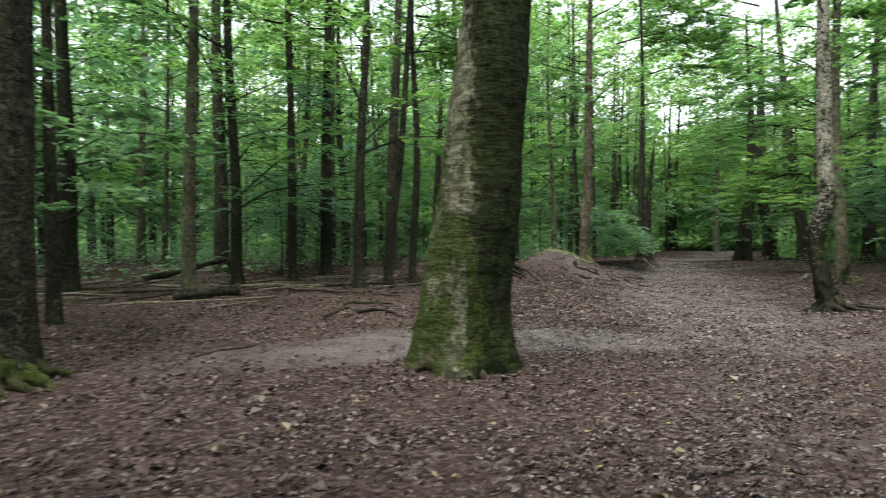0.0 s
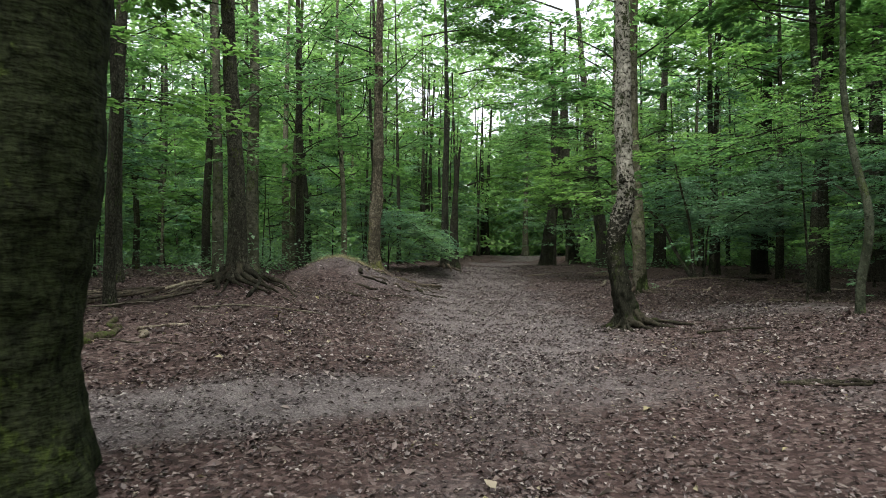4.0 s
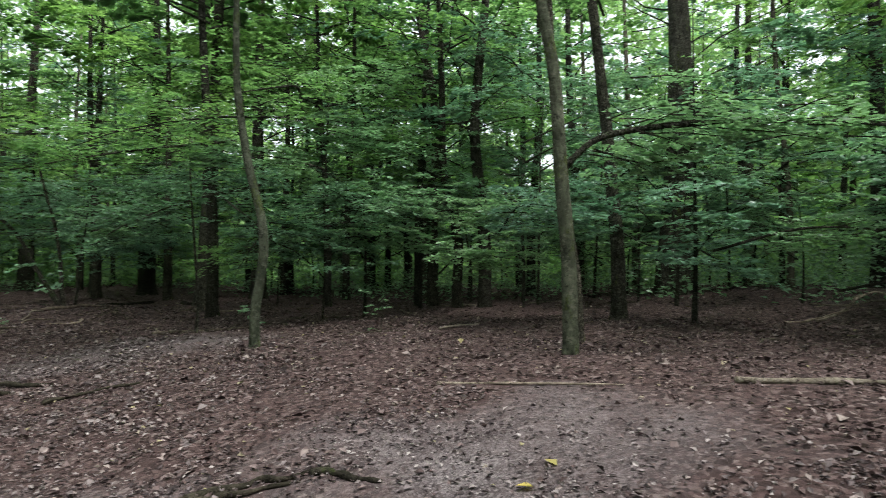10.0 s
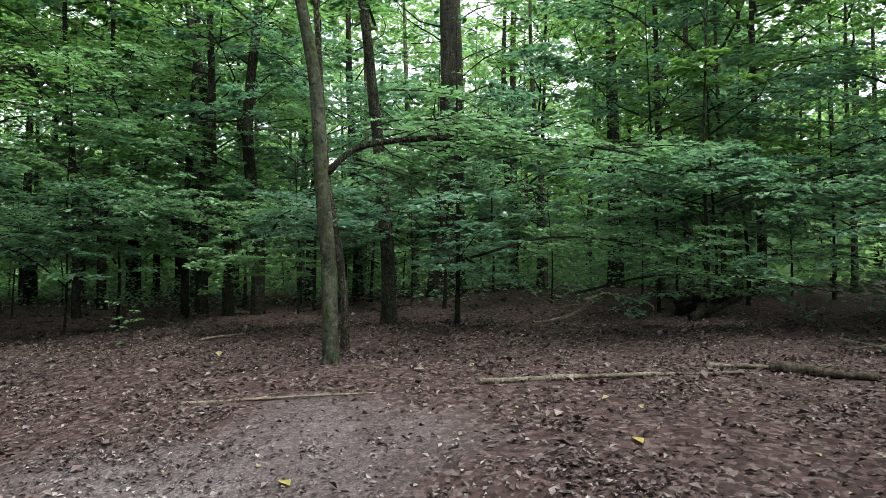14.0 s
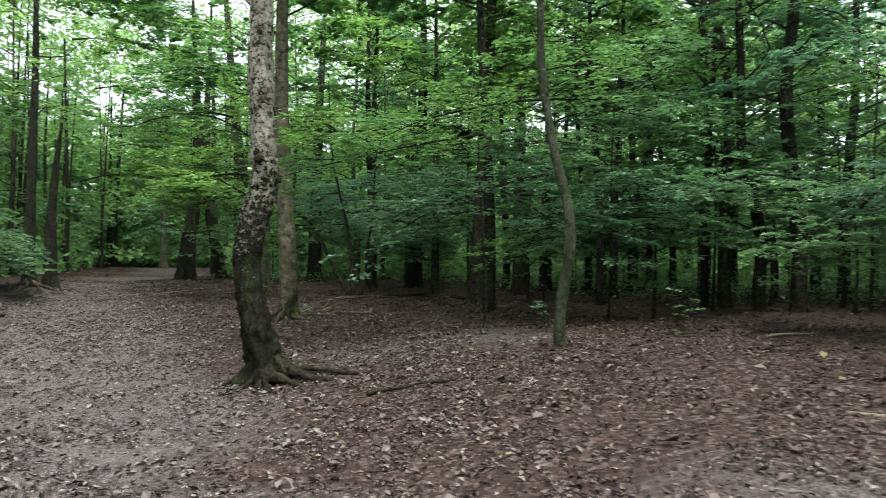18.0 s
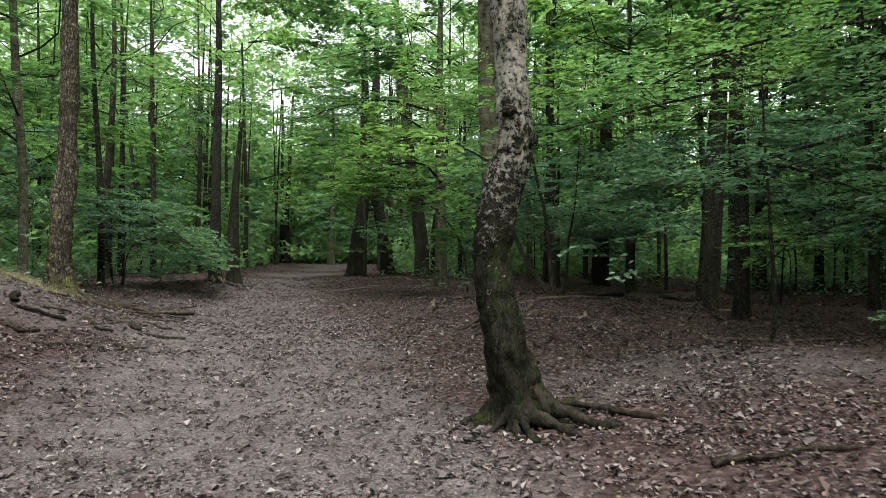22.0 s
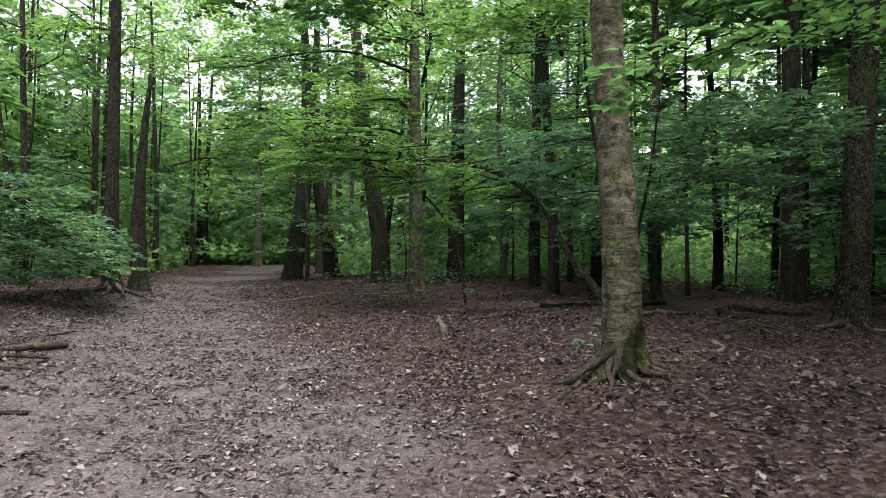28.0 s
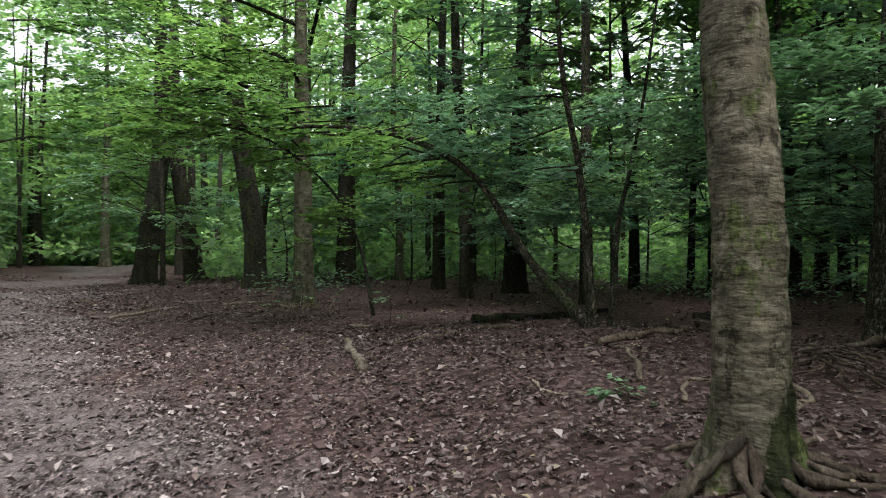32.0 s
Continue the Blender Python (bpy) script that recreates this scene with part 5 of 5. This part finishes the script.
# ---- sticks, logs and exposed roots ----
def stick(name, label, pts, r, wood, category="fallen branch", taper=0.45, sides=8, lump=0.4, lift=0.6, group="", crook=1.0):
    """A fallen branch lying on the ground; pts are (x, y) or (x, y, height above ground)."""
    full = [(p[0], p[1], float(land(p[0], p[1])) + r * lift + (p[2] if len(p) > 2 else 0)) for p in pts]
    line = catmull(full, 22)
    span = float(np.linalg.norm(line[-1] - line[0]))
    u = np.linspace(0, 1, 22)
    seed = full[0][0] * 3.7 + full[0][1] * 2.3
    line[:, 0] += crook * span * 0.03 * (np.sin(9 * u + seed) + 0.6 * np.sin(21 * u + 2 * seed))
    line[:, 1] += crook * span * 0.03 * (np.sin(11 * u + 3 * seed) + 0.6 * np.sin(19 * u + seed))
    v, f = tube(line - line[0], r * np.linspace(1, taper, 22) * (1 + 0.18 * np.sin(17 * u + seed)), sides, r * lump, 0.12)
    ob = new(name, mesh_of(name, v, f, wood))
    ob.location = line[0]
    return tagged(ob, label, category, group)


stick("fallen_branch", "thin pale straight fallen branch", [(10.15, 8.6), (10.2, 7.7), (10.29, 6.79)], 0.017, DEADWOOD, crook=0.1, lift=1.1)
stick("fallen_branch", "dark crooked stick on the litter", [(8.99, 12.91), (9.25, 12.78), (9.5, 12.6), (9.81, 12.4)], 0.026, ROOT_DARK, lift=1.3)
stick("fallen_log", "long thin grey fallen trunk among leaves", [(10.76, 5.88), (10.87, 4.62), (11.02, 3.3)], 0.034, DEADWOOD, "log", crook=0.25, lift=0.9)
stick("fallen_log", "broken dark log end", [(11.3, 2.95), (11.1, 2.6), (10.8, 2.2)], 0.07, ROOTWOOD, "log")
stick("fallen_branch", "pale broken branch on leaf litter", [(11.35, 3.55), (11.42, 3.1), (11.5, 2.2)], 0.03, DEADWOOD)
stick("fallen_branch", "grey fallen branch on leaf litter", [(12.0, 0.6), (13.4, 1.0), (14.5, 0.8)], 0.04, DEADWOOD)
stick("fallen_log", "dark rotten log under the leaves", [(19.6, 0.6, 0.1), (20.3, 1.4), (21.2, 2.0)], 0.14, BARK_DARK, "log")
stick("broken_branch", "short pale barkless broken branch", [(14.1, 25.1, 0.06), (13.7, 24.5), (13.2, 23.78)], 0.042, DEADWOOD, taper=1.35, lump=0.5, crook=0.5, lift=0.9)
stick("fallen_branch", "dark forked fallen branch", [(-3.23, 8.44), (-2.9, 8.75), (-2.55, 9.05)], 0.028, ROOTWOOD)
stick("fallen_branch", "pale curved fallen branch", [(-6.6, 12.6), (-5.6, 13.2), (-4.6, 13.1), (-3.6, 13.9)], 0.035, DEADWOOD)
stick("mossy_log", "mossy green half-buried log", [(-0.3, 12.6), (-0.08, 13.2), (-0.25, 14.3)], 0.08, MOSS_LOG, "log", lift=0.2, lump=0.8)
stick("fallen_log", "long reddish-brown log along the edge of the trees", [(-3.85, 16.2), (-2.5, 16.45), (-1.05, 16.6)], 0.07, ROOTWOOD, "log", crook=0.4, lift=0.9)
stick("fallen_log", "short thick grey log on the leaves", [(-5.5, 13.35), (-4.95, 13.8), (-4.45, 14.2)], 0.14, BARK, "log", taper=0.85, crook=0.3, lift=0.8)
stick("fallen_branch", "thin pale branch beside the logs", [(-4.4, 12.3), (-4.1, 12.8), (-3.8, 13.25)], 0.028, DEADWOOD, lift=1.2)
stick("fallen_log", "slanting log resting on other dead wood", [(-7.6, 16.6, 0.1), (-6.8, 17.3, 0.35), (-6.0, 18.0, 0.6)], 0.08, BARK_DARK, "log", taper=0.7, crook=0.3)
stick("exposed_root", "mossy root arching over a small hump", [(-1.95, 11.2), (-1.75, 11.9, 0.08), (-1.4, 12.4, 0.06), (-1.05, 12.75)], 0.032, MOSS_LOG, "root", lift=0.5)
stick("exposed_root", "dark root at the side of a small hump", [(-1.5, 11.3), (-1.1, 11.5, 0.03), (-0.75, 11.4)], 0.035, ROOT_DARK, "root", lift=0.6)
stick("fallen_log", "grey fallen log deep among the trees", [(20.15, 22.6), (20.1, 21.7), (20.0, 20.8)], 0.06, BARK, "log", lift=0.8)
stick("fallen_log", "dark fallen log under the far boughs", [(17.3, 25.5), (18.9, 25.1), (20.8, 24.5)], 0.09, BARK_DARK, "log", lift=0.8)
stick("fallen_branch", "pale dead branch near the beech roots", [(13.9, 20.95), (14.3, 21.2, 0.1), (14.8, 21.6)], 0.028, DEADWOOD, lift=1.2)
stick("fallen_branch", "pale short stick near the beech roots", [(13.45, 20.35), (13.8, 20.5, 0.06), (14.25, 20.4)], 0.022, DEADWOOD, lift=1.2)
rng = np.random.default_rng(78)
for k in range(70):
    px = rng.uniform(-10.5, 1.0)
    py = 12.6 + 0.36 * (px + 10) + rng.uniform(-0.7, 3.6)
    a, length = rng.normal(0.25, 0.5), rng.uniform(0.6, 2.8)
    stick("fallen_branch", "dead branch lying along the edge of the trees", [(px, py), (px + length * 0.5 * math.cos(a), py + length * 0.5 * math.sin(a), 0.06), (px + length * math.cos(a + 0.2), py + length * math.sin(a + 0.2), 0.03)], 0.015 + 0.03 * rng.uniform() ** 2, DEADWOOD if k % 3 == 0 else ROOTWOOD, group="branches at the wood's edge")
for k, pts in enumerate(([(-8, 14.2), (-5, 15.4), (-2.5, 16.6)], [(-7, 16.2), (-4, 16.0), (-1.8, 17.2)], [(-3.2, 15.2), (-1.6, 15.8), (0, 17.6, 0.1)], [(-2, 18.6), (-0.6, 18.9), (0.6, 18.4, 0.1)])):
    stick("fallen_branch", "long fallen branch at the edge of the trees", pts, 0.045, DEADWOOD if k % 2 else ROOTWOOD)
for k, pts in enumerate(([(5.1, 24.1), (5.5, 23.5), (6.2, 23.3), (6.9, 23.5)], [(5.4, 23.0), (5.9, 22.6), (6.6, 22.7)], [(4.6, 23.2), (4.9, 22.8), (5.5, 22.5)], [(6.0, 24.6), (6.7, 24.5), (7.5, 24.7), (8.2, 24.5)], [(5.9, 24.2), (6.6, 24.9), (7.4, 25.3), (8.1, 25.6)], [(6.4, 23.2), (6.9, 22.7), (7.4, 22.6)], [(4.8, 23.4), (5.4, 22.9), (6.1, 22.8)], [(6.0, 25.6), (6.9, 26.2), (7.8, 27.0), (8.2, 28.3)], [(3.6, 20.6), (4.2, 20.2), (4.8, 20.3)],
                         [(2.4, 19.2), (3.0, 18.6), (3.6, 18.4)], [(5.2, 21.4), (5.9, 21.2), (6.4, 21.5)], [(4.2, 22.4), (4.9, 22.0), (5.3, 22.2)], [(6.6, 24.0), (7.1, 23.6), (7.7, 23.8)])):
    stick("exposed_root", "dark gnarled root breaking through the ground", pts, 0.028 + 0.012 * (k % 3), ROOT_DARK if k % 3 else ROOTWOOD, "root", taper=0.3, lift=0.1, crook=3.0)
for k, pts in enumerate(([(7.5, 9.2), (7.8, 8.8), (8.05, 8.46)], [(7.98, 8.55), (7.95, 8.25), (7.9, 7.95)], [(7.35, 9.3), (7.55, 8.95), (7.8, 8.62)])):
    stick("exposed_root", "flat worn root in the trodden soil", pts, 0.034, ROOT_DARK, "root", lift=0.3)
stick("fallen_branch", "thin dark twig on the path", [(9.9, 18.9), (10.1, 18.7), (10.25, 18.75)], 0.012, ROOTWOOD)
stick("fallen_branch", "thin dark twig on the path", [(10.3, 19.0), (10.5, 19.35), (10.65, 19.4)], 0.012, ROOTWOOD)
stick("fallen_log", "dark fallen log half sunk in the bank", [(6.1, 25.3), (6.8, 25.9), (7.4, 26.2), (8.2, 26.9)], 0.085, ROOTWOOD, "log", taper=0.5)
stick("dead_branch", "pale twisted dead branch arching off the ground", [(16.6, 4.6), (16.7, 4.2, 0.35), (16.8, 3.7, 0.5), (16.9, 3.2, 0.3), (16.8, 2.8)], 0.025, DEADWOOD, crook=2.0)
stick("dead_branch", "pale dead branch with side twigs", [(16.3, 5.2), (16.5, 4.5, 0.1), (16.6, 4.0, 0.45)], 0.02, DEADWOOD, crook=2.0)
stick("fallen_log", "dark fallen log at the foot of leaning stems", [(16.3, 22.3), (17.1, 21.9), (18.2, 21.7)], 0.032, BARK_DARK, "log")
stick("fallen_branch", "dark fallen branch beyond the leaning stems", [(15.0, 21.9), (15.9, 21.5), (17.0, 21.6)], 0.05, ROOTWOOD)
stick("rotten_stump", "black rotten stump end", [(17.4, 2.2), (17.5, 2.25, 0.2), (17.5, 2.2, 0.34)], 0.2, BARK_DARK, "stump", taper=0.7, crook=0.5)
stick("fallen_log", "dark leaning log under low leaves", [(16.6, 2.4), (17.2, 1.6, 0.15), (17.8, 0.8, 0.35)], 0.08, BARK_DARK, "log")
for k in range(9):
    a = k * 0.7
    stick("brush_twig", "dark dead twig in a brush heap", [(15.2 + 0.4 * math.cos(a), 19.7 + 0.5 * math.sin(a)), (15.3 + 0.1 * math.sin(k), 19.7, 0.15 + 0.04 * (k % 4)), (15.3 - 0.6 * math.cos(a + 0.4), 19.8 - 0.7 * math.sin(a + 0.4), 0.1)], 0.014, ROOTWOOD, crook=2.0, group="brush heap")
for px, py, a in ((8.79, 4.7, 0.4), (7.99, 6.95, 2.0), (8.29, 6.9, 1.0), (7.6, 7.3, 3.0), (2.1, 3.6, 0.8)):
    v = leaf_quads(np.array([(0, 0, 0.0)]), np.array([a]), np.array([0.12]), np.array([0.09]), np.array([0.1]), np.array([0.1]))
    ob = new("yellow_leaf", mesh_of("yellow_leaf", v, quads_for(1), YELLOW, False))
    ob.location = (px, py, float(land(px, py)) + 0.012)
    tagged(ob, "fresh yellow fallen leaf on the soil", "leaf")
rng = np.random.default_rng(77)
for k in range(60):
    east = k % 3 != 0
    px, py = (rng.uniform(12.5, 22), rng.uniform(0, 34)) if east else (rng.uniform(-8, 2.5), rng.uniform(12, 30))
    a, length = rng.uniform(0, 6.28), rng.uniform(0.5, 2.4)
    bend = rng.normal(0, 0.3)
    stick("fallen_branch", "fallen branch on the forest floor", [(px, py), (px + length * 0.5 * math.cos(a), py + length * 0.5 * math.sin(a)), (px + length * math.cos(a + bend), py + length * math.sin(a + bend))],
          0.014 + 0.03 * rng.uniform() ** 2, DEADWOOD if k % 2 else ROOTWOOD, group="fallen branches")
